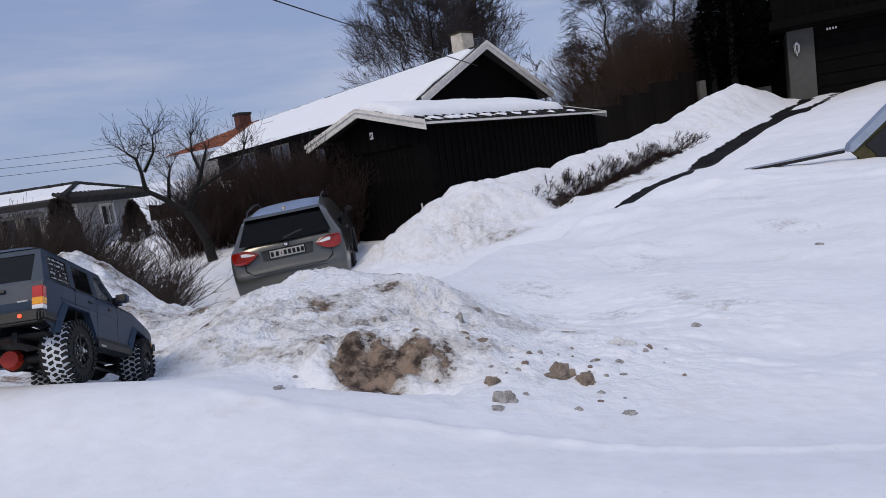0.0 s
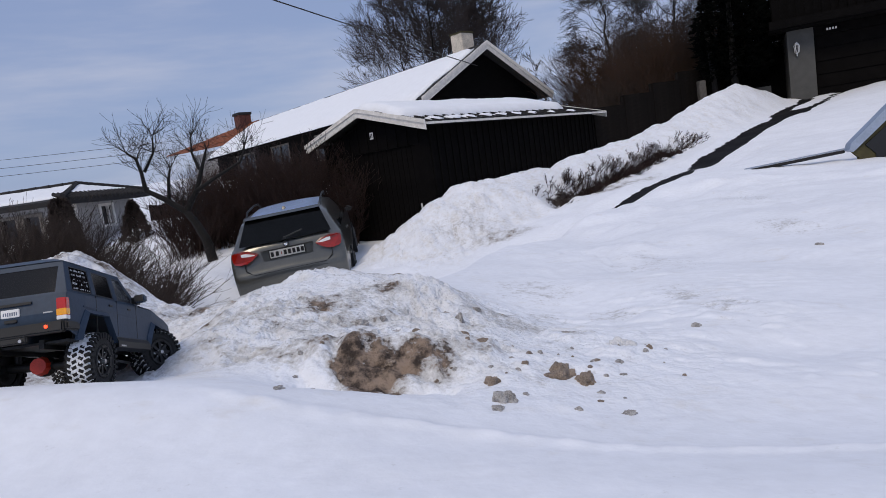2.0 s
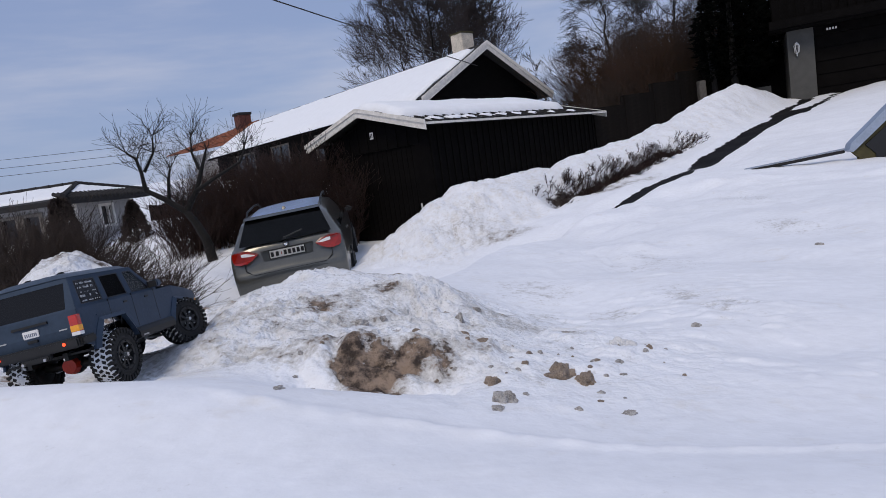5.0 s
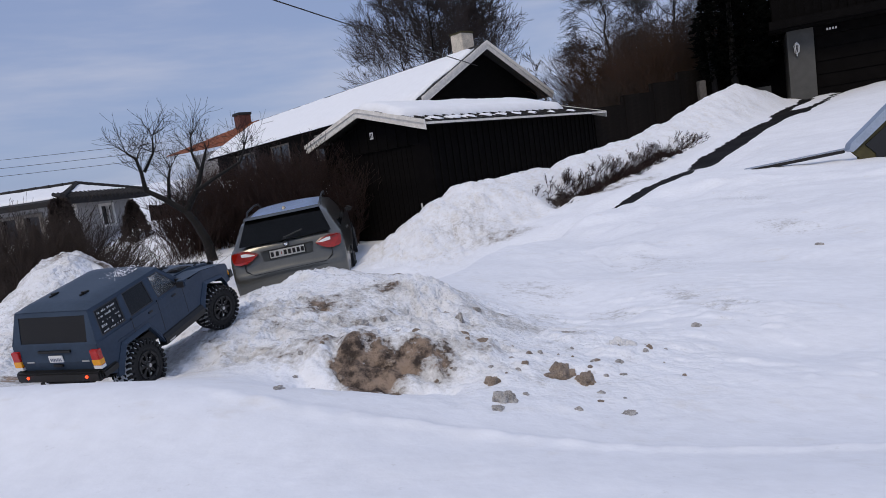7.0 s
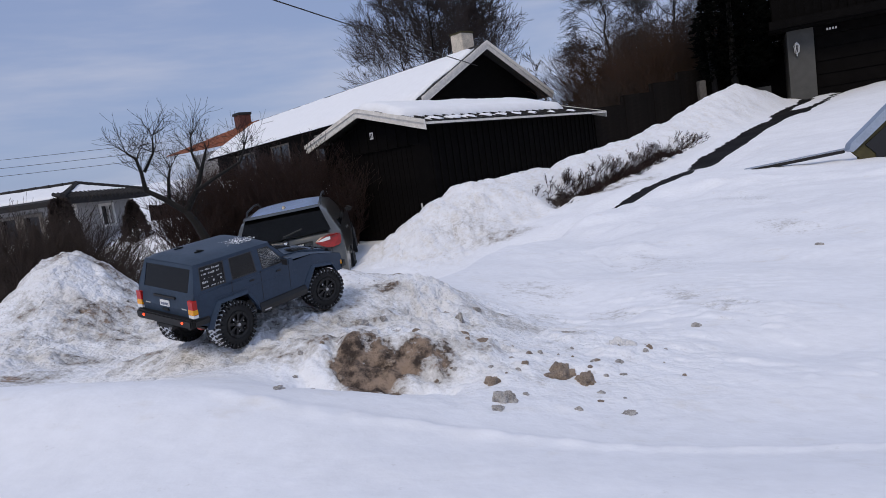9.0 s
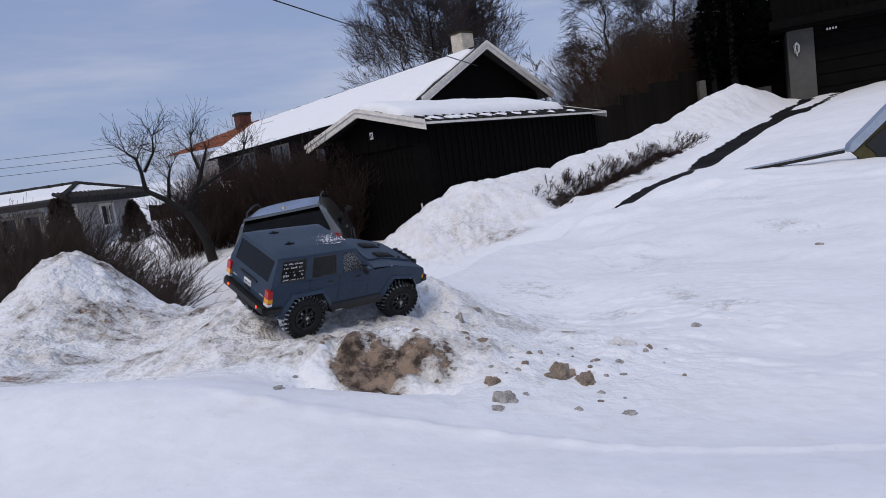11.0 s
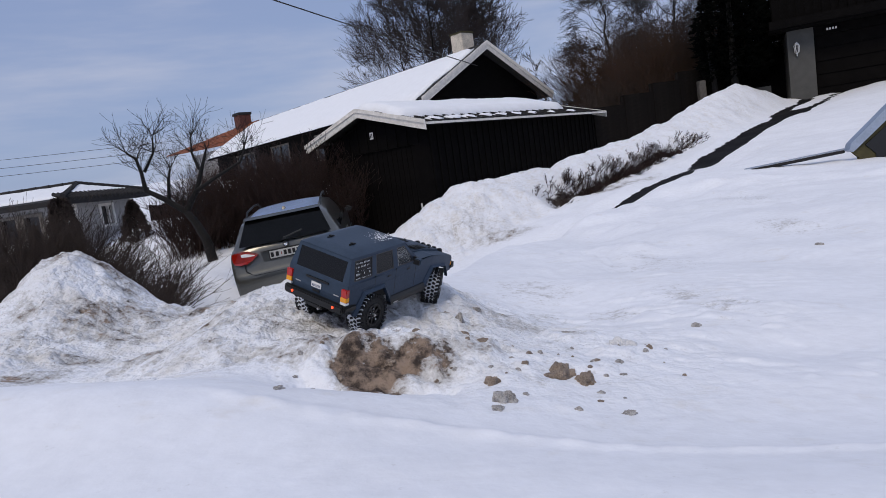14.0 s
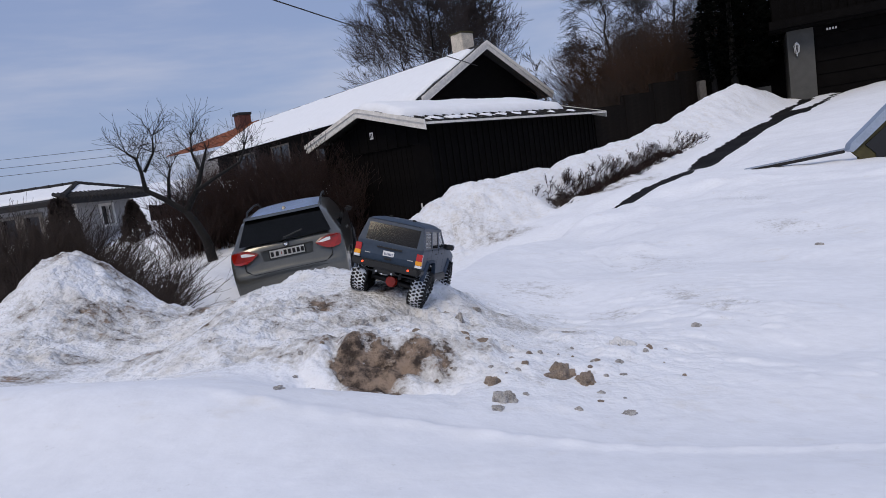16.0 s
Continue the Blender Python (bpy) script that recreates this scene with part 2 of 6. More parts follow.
# ploughed heaps and hollows in the near snow: x, y, half-widths along x and y, height
HEAPS = [(1.17, 5.29, 1.98, 1.96, -0.370), (2.65, 4.36, 1.25, 0.73, 0.139), (0.89, 6.10, 0.48, 0.49, -0.093), (2.41, 5.79, 0.47, 0.44, 0.069), (1.76, 1.80, 0.39, 0.78, -0.033),
         (-1.29, 2.26, 0.15, 0.23, 0.236), (-1.95, 2.49, 0.15, 0.36, -0.197), (-0.79, 2.69, 0.25, 0.21, -0.208),
         (-0.34, 2.08, 0.42, 0.41, 0.169), (-0.43, 2.36, 0.08, 0.12, 0.028), (-0.03, 1.95, 0.09, 0.09, 0.034), (-0.10, 1.70, 0.08, 0.08, -0.020), (-0.55, 1.61, 0.12, 0.14, 0.034), (-0.81, 1.69, 0.18, 0.39, -0.060), (0.29, 2.20, 0.26, 0.35, -0.113),
         (2.40, 7.60, 0.55, 0.60, -0.150), (-0.91, 1.00, 0.42, 0.12, 0.071), (-0.69, 1.36, 0.13, 0.08, -0.021), (0.07, 1.38, 0.19, 0.08, 0.029), (0.34, 0.90, 0.39, 0.22, -0.048), (0.81, 1.49, 0.19, 0.13, -0.039)]


# the drive climbs past the garage; a ploughed bank lines it on one side, the field on the other
DRIVE = [(-9, .15), (-3, .22), (-.9, .45), (.45, .67), (1.8, .82), (2.8, .96), (4.9, 1.13), (8.3, 1.62), (12.9, 2.12), (15.7, 2.42), (24, 2.75), (45, 3.6)]
BANK_TOP = [(-1.0, .40), (-.75, .50), (-.36, .76), (.19, .99), (.76, 1.27), (1.4, 1.46), (2.83, 1.46), (4.94, 1.68), (7.11, 1.86), (9.26, 2.28), (11.4, 2.75), (12.9, 3.02), (14.1, 2.85), (15.2, 2.45), (24, 2.75), (45, 3.6)]
BANK_AT = [(-.4, 3.1), (.8, 2.8), (1.4, 2.55), (2.8, 2.32), (5, 2.36), (9.2, 2.08), (12.9, 1.8), (15, 1.3)]
BANK_TOE = [(-.5, 1.75), (.5, 1.45), (3.7, 1.3), (5.3, .95), (8, .75), (12.5, .66), (15, .6)]
YARD_LEVEL = [(-12, .1), (-3, .12), (-1, .25), (-.47, .34), (.28, .51), (3, .95), (6, 1.15), (10, 1.65), (16, 2.35), (24, 2.7), (45, 3.6)]
FIELD_EDGE = [(-6, .2), (-4, .3), (-2.5, .55), (-1, .95), (.3, 1.12), (1.15, 1.17), (3.1, 1.17), (6.76, 1.42), (7.5, 1.55), (11.6, 2.10), (15.7, 2.5), (24, 2.85), (45, 3.6)]


def along_across(x, y):
    """Metres up the drive from its foot, and metres across it towards the garage."""
    ax, ay, ux, uy = 1.75, 8.75, 0.675, 0.738
    return (x - ax) * ux + (y - ay) * uy, -(x - ax) * uy + (y - ay) * ux


def table(s, rows):
    return np.interp(s, [r[0] for r in rows], [r[1] for r in rows])


def far_ground(x, y):
    s, v = along_across(x, y)
    d = table(s, DRIVE)
    toe, at = table(s, BANK_TOE), table(s, BANK_AT)
    yard = table(s, YARD_LEVEL) + np.clip((-x - 4) / 8, 0, 1) * 1.1
    # the apron before the garage door lies level
    apron = step(v, 3.6, 4.8) * (1 - step(s, 3.4, 5.0)) * step(s, -1.5, 0.2) * (1 - step(v, 7.0, 9.0))
    yard = yard * (1 - apron) + 0.34 * apron
    rise = np.clip((v - toe) / (at - toe), 0, 1)
    rise = 1 - (1 - rise ** 1.5) ** 1.7
    drop = step(v, at + 0.1, at + 1.1)
    z = d + (np.maximum(table(s, BANK_TOP), d) - d) * rise
    z = z * (1 - drop) + np.minimum(yard, z) * drop
    fs = step(-v, 0.55, 1.35)
    z = np.where(v < 0, d * (1 - fs) + table(s, FIELD_EDGE) * fs, z)
    return z


def field_edge(x):
    """Where the near snow, piles and field, breaks off towards the yard and the drive."""
    return np.interp(x, [-2.6, -1.3, -1.0, -.45, -.1, .1, .3, .52, 1.13, 1.78, 2.34, 3.0, 3.84, 6], [2.45, 2.40, 2.42, 2.62, 2.95, 3.7, 4.7, 5.3, 6.1, 6.9, 7.5, 8.1, 8.6, 9.5])


def past_edge(x, y):
    return step(y - field_edge(x), 0.0, 1.0 + 0.9 * step(-x, -0.2, 0.5))


def road_and_field(x, y):
    """The snowed-up road falls gently along x; past its edge the ground drops to the field."""
    t = step(y, 0.711 - 0.440 * x, 1.611 - 0.440 * x)
    u = np.clip(x, -20, 20)
    return (1.394 - 0.0463 * u) * (1 - t) + (1.2677 - 0.0580 * u + 0.0263 * np.clip(y, -2, 9)) * t


def ground_base(x, y):
    past = past_edge(x, y)
    z = road_and_field(x, y)
    for cx, cy, a, b, h in HEAPS:
        z = z + h * np.exp(-0.5 * (((x - cx) / a) ** 2 + ((y - cy) / b) ** 2))
    return z * (1 - past) + far_ground(x, y) * past


def drift_grain(x, y):
    """Long streaks left by the plough, running up the piles from left to right."""
    u, v = 0.80 * x + 0.60 * y, -0.60 * x + 0.80 * y
    return fbm(u * 0.30 + 0.06 * fbm(x, y, 3, 2, 81), v, 9.0, 4, 82)


def bared(x, y):
    """How far the asphalt of the drive is bared: one track low down, two near the top."""
    s, v = along_across(x, y)
    c = 0.07
    one = np.exp(-((v - c) / (0.17 + 0.12 * step(s, 3.6, 5.6))) ** 4) * step(s, 0.3, 1.4) * (1 - step(s, 11.5, 13))
    one = one * (1 - 0.5 * np.exp(-((s - 4.6) / 0.4) ** 2))
    two = (np.exp(-((v - 0.42) / 0.17) ** 4) + np.exp(-((v + 0.30) / 0.13) ** 4)) * step(s, 10.5, 12) * (1 - step(s, 18, 20))
    return np.clip(one + two, 0, 1)


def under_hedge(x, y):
    """The hollow, coloured dark brown, where the bank has slid off the clipped hedge."""
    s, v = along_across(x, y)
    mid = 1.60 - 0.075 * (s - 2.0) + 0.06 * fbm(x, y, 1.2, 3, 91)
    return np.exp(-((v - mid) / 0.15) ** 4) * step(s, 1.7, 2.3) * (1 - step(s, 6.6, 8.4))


def clods(x, y, size, seed, fill=1.0):
    """Domed broken lumps, one to a jittered cell, each of its own height: 0 to 1."""
    u, v = x / size, y / size
    u, v = u + 0.55 * fbm(x, y, 0.6 / size, 2, seed + 3), v + 0.55 * fbm(x, y, 0.7 / size, 2, seed + 4)
    i, j = np.floor(u), np.floor(v)
    out = np.zeros_like(u)
    for a in (-1, 0, 1):
        for b in (-1, 0, 1):
            p, q = i + a, j + b
            h1 = np.sin(p * 127.1 + q * 311.7 + seed * 17.3) * 43758.5453
            h2 = np.sin(p * 269.5 + q * 183.3 + seed * 5.9) * 24634.6345
            h3 = np.sin(p * 419.2 + q * 371.9 + seed * 11.1) * 15731.743
            h1, h2, h3 = h1 - np.floor(h1), h2 - np.floor(h2), h3 - np.floor(h3)
            r = 0.45 + 0.5 * h3
            d2 = ((u - p - h1) ** 2 + (v - q - h2) ** 2) / (r * r)
            tall = np.where(h3 * 7.13 % 1.0 < fill, 0.25 + 0.75 * (h3 * 3.7 % 1.0), 0.0)
            out = np.maximum(out, tall * np.sqrt(np.clip(1 - d2, 0, 1)))
    return out


def rough_zone(x, y):
    """Where the snow is broken up: the ploughed piles and the bank, not the road or the field."""
    pile = np.exp(-(((x + 0.42) / 0.66) ** 2 + ((y - 2.0) / 0.82) ** 2) ** 2) * step(y, 1.12, 1.35)
    left = np.exp(-(((x + 1.35) / 0.5) ** 2 + ((y - 2.0) / 0.6) ** 2) ** 2)
    mid = 0.45 * np.exp(-(((x - 0.15) / 0.45) ** 2 + ((y - 1.5) / 0.45) ** 2) ** 2)
    s, v = along_across(x, y)
    w = table(s, [(-2, .6), (0, 1), (2.5, .9), (5, .7), (10, .6), (12, .6), (14, .6), (17, 0)])
    bank = w * step(v, 1.0 - 0.04 * s, 1.7 - 0.05 * s) * (1 - step(v, 3.3, 4.0)) * step(s, -1.6, -0.6)
    return np.clip(pile + left + mid, 0, 1), bank


def ground_z(x, y):
    x, y = np.asarray(x, float), np.asarray(y, float)
    z = ground_base(x, y)
    r, bank = rough_zone(x, y)
    m = r > 0.02
    if m.any():
        xm, ym, rm = x[m], y[m], r[m]
        patch = step(fbm(xm, ym, 4.5, 3, 21), -0.45, 0.35)
        rel = 0.016 * fbm(xm, ym, 6, 3, 1) + 0.013 * drift_grain(xm, ym) + (0.004 + 0.011 * patch) * fbm(xm, ym, 17, 4, 2, True)
        rel = rel + (0.15 + 0.85 * patch) * (0.010 * clods(xm, ym, 0.085, 1, 0.40) + 0.012 * clods(xm, ym, 0.040, 2, 0.55) + 0.009 * clods(xm, ym, 0.021, 3, 0.7)) - 0.007
        rel = rel - 0.010 * clods(xm, ym, 0.030, 9, 0.22) * step(fbm(xm, ym, 5, 3, 22), -0.1, 0.3)
        z[m] += rm * rel
    m = (x > -0.4) & (x < 3.2) & (y > 1.05) & (y < 4.2)
    if m.any():
        xm, ym = x[m], y[m]
        w = step(xm, -0.4, 0.0) * (1 - step(xm, 2.2, 3.2)) * step(ym, 1.05, 1.25) * (1 - step(ym, 3.0, 4.2)) * step(fbm(xm, ym, 2.5, 3, 31), -0.35, 0.3)
        z[m] += w * (0.012 * clods(xm, ym, 0.10, 5, 0.35) + 0.007 * clods(xm, ym, 0.045, 6, 0.35) + 0.004 * fbm(xm, ym, 9, 4, 33))
    m = (np.abs(x + 0.16) < 0.5) & (np.abs(y - 1.28) < 0.5)
    if m.any():
        # the soil shows in a low scarp that faces the road
        xm, ym = x[m], y[m]
        w = np.exp(-((xm + 0.17) / 0.19) ** 4)
        z[m] += w * (0.030 * np.exp(-((ym - 1.37) / 0.07) ** 2) - 0.040 * np.exp(-((ym - 1.20) / 0.08) ** 2) + 0.020 * clods(xm, ym, 0.034, 41, 0.8) * np.exp(-((ym - 1.28) / 0.14) ** 4))
    z = z + 0.007 * fbm(x, y, 3.0, 3, 3) * step(y, 0.3, 2) + 0.0018 * fbm(x, y, 16, 3, 6) * (1 - r) * (0.6 + fbm(x, y, 2.5, 2, 7))
    m = bank > 0.02
    if m.any():
        xm, ym, bm_ = x[m], y[m], bank[m]
        z[m] += bm_ * (0.10 * fbm(xm, ym, 1.6, 4, 4) + 0.06 * clods(xm, ym, 0.5, 8, 0.5) + 0.05 * fbm(xm, ym, 5.0, 4, 10) + 0.07 * clods(xm, ym, 0.19, 11, 0.55) - 0.035)
    z = z + 0.05 * fbm(x, y, 0.8, 3, 8) * step(y, 3, 9) * (1 - bank)
    lip = np.where(x < 0, 0.875 - 0.32 * x, 0.875 - 0.14 * x)
    lip = lip + 0.03 * fbm(x, y, 4, 3, 72)
    z = z + 0.006 * np.exp(-((y - lip) / 0.02) ** 2) * (1 + 0.7 * fbm(x, y, 28, 3, 71)) * step(x, -0.5, -0.3) * (1 - step(x, 0.5, 0.8))
    m = (x > 0.1) & (y > 2.2) & (y < 11) & (x < 12)
    if m.any():
        xm, ym = x[m], y[m]
        w = step(xm, 0.1, 0.6) * step(ym, 2.2, 3.2) * (1 - step(ym, 9, 11)) * (1 - past_edge(xm, ym))
        lumpy = step(fbm(xm, ym, 0.9, 3, 51), -0.3, 0.35)
        z[m] += w * (0.05 * fbm(xm, ym, 1.4, 4, 52) + lumpy * (0.05 * clods(xm, ym, 0.34, 53, 0.35) + 0.03 * clods(xm, ym, 0.16, 54, 0.4)))
    s, v = along_across(x, y)
    z = z - 0.09 * under_hedge(x, y) - 0.05 * bared(x, y) + 0.05 * np.exp(-((v - 0.52 - 0.05 * fbm(x, y, 1.5, 2, 61)) / 0.09) ** 2) * step(s, -0.5, 1) * (1 - step(s, 9, 11))
    # the hills far off
    rr = np.hypot(x, y)
    z = z + step(rr, 120, 900) * (25 + 22 * fbm(x, y, 0.003, 3, 9))
    return z


def gz(x, y):
    return float(ground_z(np.array([x]), np.array([y]))[0])


def build_ground():
    def axis(lo, hi, fine, lo2, hi2, mid):
        """Grid lines: fine between lo and hi, then mid-sized to lo2 and hi2, then growing to the horizon."""
        def out(start, sign, end):
            v, s, x = [], fine, start
            while abs(x) < 3500:
                s = min(s * 1.12, mid) if (end - x) * sign > 0 else s * 1.12
                x += sign * s
                v.append(x)
            return v
        return np.array(out(lo, -1, lo2)[::-1] + list(np.arange(lo, hi + fine / 2, fine)) + out(hi, 1, hi2))
    xs = axis(-1.75, 0.95, 0.0068, -6.0, 9.0, 0.07)
    ys = axis(0.45, 2.75, 0.0068, -1.0, 18.0, 0.07)
    X, Y = np.meshgrid(xs, ys)
    Z = ground_z(X, Y)
    me = bpy.data.meshes.new("ground")
    ny, nx = X.shape
    idx = np.arange(nx * ny).reshape(ny, nx)
    quads = np.stack([idx[:-1, :-1], idx[:-1, 1:], idx[1:, 1:], idx[1:, :-1]], -1).reshape(-1, 4)
    me.vertices.add(nx * ny)
    me.vertices.foreach_set("co", np.stack([X, Y, Z], -1).astype(np.float32).ravel())
    me.loops.add(quads.size)
    me.loops.foreach_set("vertex_index", quads.astype(np.int32).ravel())
    me.polygons.add(len(quads))
    me.polygons.foreach_set("loop_start", np.arange(0, quads.size, 4, dtype=np.int32))
    me.update()
    me.validate()
    me.shade_smooth()
    asphalt = bared(X, Y)
    dirt = np.zeros_like(X)
    for cx, cy, rx, ry, h in DIRT:
        dirt = np.maximum(dirt, h * np.exp(-(((X - cx) / rx) ** 2 + ((Y - cy) / ry) ** 2) ** 1.5))
    r, bank = rough_zone(X, Y)
    # grime drawn out along the plough's streaks
    dirt = np.maximum(dirt, r * np.clip(0.30 + 0.75 * drift_grain(X, Y) + 0.35 * fbm(X, Y, 3.2, 3, 83), 0, 0.56))
    dirt = np.maximum(dirt, bank * np.clip(0.12 + 0.55 * fbm(X, Y, 1.1, 4, 84), 0, 0.45))
    dirt *= 1.0 + 1.0 * fbm(X, Y, 12, 5, 12)
    for name, val in (("asphalt", asphalt), ("dark_hollow", under_hedge(X, Y)), ("dirt", dirt), ("broken", np.clip(r + bank + 0.10, 0, 1))):
        at = me.attributes.new(name, "FLOAT", "POINT")
        at.data.foreach_set("value", val.astype(np.float32).ravel())
    me.materials.append(M_SNOW_GROUND)
    return tagged(new("ground", me), "snow-covered ground with ploughed, dirt-streaked snow piles", "snow", kind="structure")


# sand and soil in the snow: x, y, radii, strength
DIRT = [(-0.175, 1.285, 0.080, 0.11, 1.25), (-0.095, 1.31, 0.075, 0.08, 0.92), (-0.03, 1.33, 0.06, 0.05, 0.70), (-0.33, 1.36, 0.08, 0.09, 0.55), (-0.45, 1.38, 0.09, 0.06, 0.80), (-0.35, 1.70, 0.16, 0.09, 0.78), (-0.46, 1.58, 0.16, 0.09, 0.72), (0.14, 1.93, 0.12, 0.25, 0.42), (0.04, 1.69, 0.05, 0.2, 0.45), (-1.10, 1.95, 0.12, 0.16, 0.72), (-0.98, 2.06, 0.10, 0.13, 0.52), (-0.98, 1.58, 0.10, 0.28, 0.58)]
DIRT += [(-0.15, 1.72, 0.09, 0.09, 0.55), (-0.04, 1.29, 0.04, 0.08, 0.70), (0.53, 2.16, 0.10, 0.17, 0.34), (0.82, 2.12, 0.12, 0.38, 0.33), (2.12, 3.93, 0.16, 0.40, 0.36), (1.05, 3.3, 0.25, 0.5, 0.30), (2.9, 6.2, 0.3, 0.7, 0.32), (0.35, 2.75, 0.2, 0.3, 0.34), (0.95, 9.75, 0.55, 0.35, 0.62), (0.5, 10.3, 0.8, 0.5, 0.40), (-0.24, 1.70, 0.09, 0.15, 0.55), (0.31, 2.21, 0.11, 0.33, 0.32), (3.3, 11.9, 0.9, 0.5, 0.55)]
ground = build_ground()


# ---- the black garage beside the drive ----
def garage():
    m = pose(0.015, 13.17, 0, 0, 0, -44.15)          # local: x to the right along the front, y along the side; origin at the front right eave
    W, L, EZ, RISE = 4.075, 7.1, 2.72, 0.55
    g = thing("garage", "black-stained board garage with white bargeboards and snow on the roof", "garage", m)
    wx0, wx1, wy0, wy1, top = -W + 0.28, -0.28, 0.30, L - 0.25, EZ - 0.02
    cx = -W / 2

    def roof_z(x):
        return EZ + RISE * (1 - abs(x - cx) / (W / 2))
    # walls as shells with thickness
    part("side_wall", boxed(wx1 - 0.1, wx1, wy0, wy1, -0.6, top), M_BLACKWOOD, g)
    part("side_wall", boxed(wx0, wx0 + 0.1, wy0, wy1, -0.6, top), M_BLACKWOOD, g)
    part("back_wall", prism(bmesh.new(), [(wx0 + .1, -.6), (wx1 - .1, -.6), (wx1 - .1, top), (cx, roof_z(cx) - .1), (wx0 + .1, top)], wy1 - .1, wy1), M_BLACKWOOD, g)
    front = bmesh.new()
    dx0, dx1, dh = wx0 + 0.42, wx1 - 0.42, 2.35
    box(front, wx0 + .1, dx0, wy0, wy0 + 0.1, -0.6, top)
    box(front, dx1, wx1 - .1, wy0, wy0 + 0.1, -0.6, top)
    prism(front, [(dx0, dh), (dx1, dh), (dx1, top), (cx, roof_z(cx) - .1), (dx0, top)], wy0, wy0 + 0.1)
    part("front_wall", front, M_BLACKWOOD, g)
    door = part("door", boxed(dx0, dx1, wy0 + 0.05, wy0 + 0.09, -0.3, dh), M_DOORWOOD, g, "dark brown tilting garage door")
    board = bmesh.new()
    box(board, 0, 0.142, -0.010, 0, -0.3, dh)
    n = int((dx1 - dx0) / 0.15)
    bd = None
    for i in range(n):
        if bd is None:
            bd = part("board", board, M_DOORWOOD, door)
        else:
            o = new("board", bd.data)
            o.parent = door
            bd_i = o
        (bd if i == 0 else bd_i).matrix_basis = pose(dx0 + 0.02 + i * (dx1 - dx0 - 0.02) / n, wy0 + 0.048, 0)
    hb = bmesh.new()
    box(hb, -0.015, 0.015, -0.03, 0, -0.06, 0.06, bevel=0.005)
    part("handle", hb, M_LAMPWHITE, door, "small pale metal handle").matrix_basis = pose(cx + 1.28, wy0 + 0.03, 1.05)
    # battens on the side wall
    bat = bmesh.new()
    box(bat, 0, 0.024, -0.03, 0.03, -0.6, top - 0.02)
    me = None
    for i in range(31):
        if me is None:
            o = part("batten", bat, M_BLACKWOOD, g)
            me = o.data
        else:
            o = new("batten", me)
            o.parent = g
        o.matrix_basis = pose(wx1 - 0.001, wy0 + 0.05 + i * (wy1 - wy0 - 0.1) / 30, 0)
    for i in range(10):
        xx = dx0 - 0.1 + i * (dx1 - dx0 + 0.2) / 9
        part("gable_batten", boxed(xx - 0.03, xx + 0.03, wy0 - 0.02, wy0 - 0.001, dh, roof_z(xx) - 0.14), M_BLACKWOOD, g)
    # roof
    for s in (-1, 1):
        e = cx + s * W / 2
        poly = [(cx, EZ + RISE), (e, EZ), (e, EZ - 0.06), (cx, EZ + RISE - 0.06)]
        part("roof", prism(bmesh.new(), poly, 0.0, L), M_ROOF, g)
        part("bargeboard", prism(bmesh.new(), [(cx, EZ + RISE + 0.015), (e, EZ + 0.015), (e, EZ - 0.15), (cx, EZ + RISE - 0.15)], -0.03, -0.002), M_WHITEWOOD, g, "weathered white bargeboard")
        part("bargeboard", prism(bmesh.new(), [(cx, EZ + RISE + 0.05), (e + s * 0.02, EZ + 0.05), (e + s * 0.02, EZ - 0.03), (cx, EZ + RISE - 0.03)], -0.055, -0.0305), M_WHITEWOOD, g)
        part("bargeboard", prism(bmesh.new(), [(cx, EZ + RISE + 0.015), (e, EZ + 0.015), (e, EZ - 0.15), (cx, EZ + RISE - 0.15)], L + 0.002, L + 0.03), M_WHITEWOOD, g)
        part("gutter_board", boxed(min(e, e + s * .025), max(e, e + s * .025), 0.002, L, EZ - 0.045, EZ + 0.0), M_WHITEWOOD, g, "white eaves board")
    # roofing strips showing under the snow
    for i in range(24):
        t = 0.15 + i * (L - 0.3) / 24
        b = bmesh.new()
        prism(b, [(cx + 0.1, EZ + RISE - 0.02), (-0.01, EZ + 0.004), (-0.01, EZ + 0.03), (cx + 0.1, EZ + RISE + 0.008)], t, t + 0.05)
        part("roof_batten", b, M_ROOF, g)
    num = bmesh.new()
    box(num, -0.055, 0.055, -0.035, -0.022, -0.075, 0.075, bevel=0.004)
    plate = part("house_sign", num, M_LAMPWHITE, g, "small white number plate")
    plate.matrix_basis = pose(cx + 0.05, wy0 + 0.0, EZ - 0.02)
    for dxx in (-0.025, 0.025):
        part("mark", boxed(dxx - 0.012, dxx + 0.012, -0.038, -0.0352, -0.05, 0.05), M_CABLE, plate)
    return g


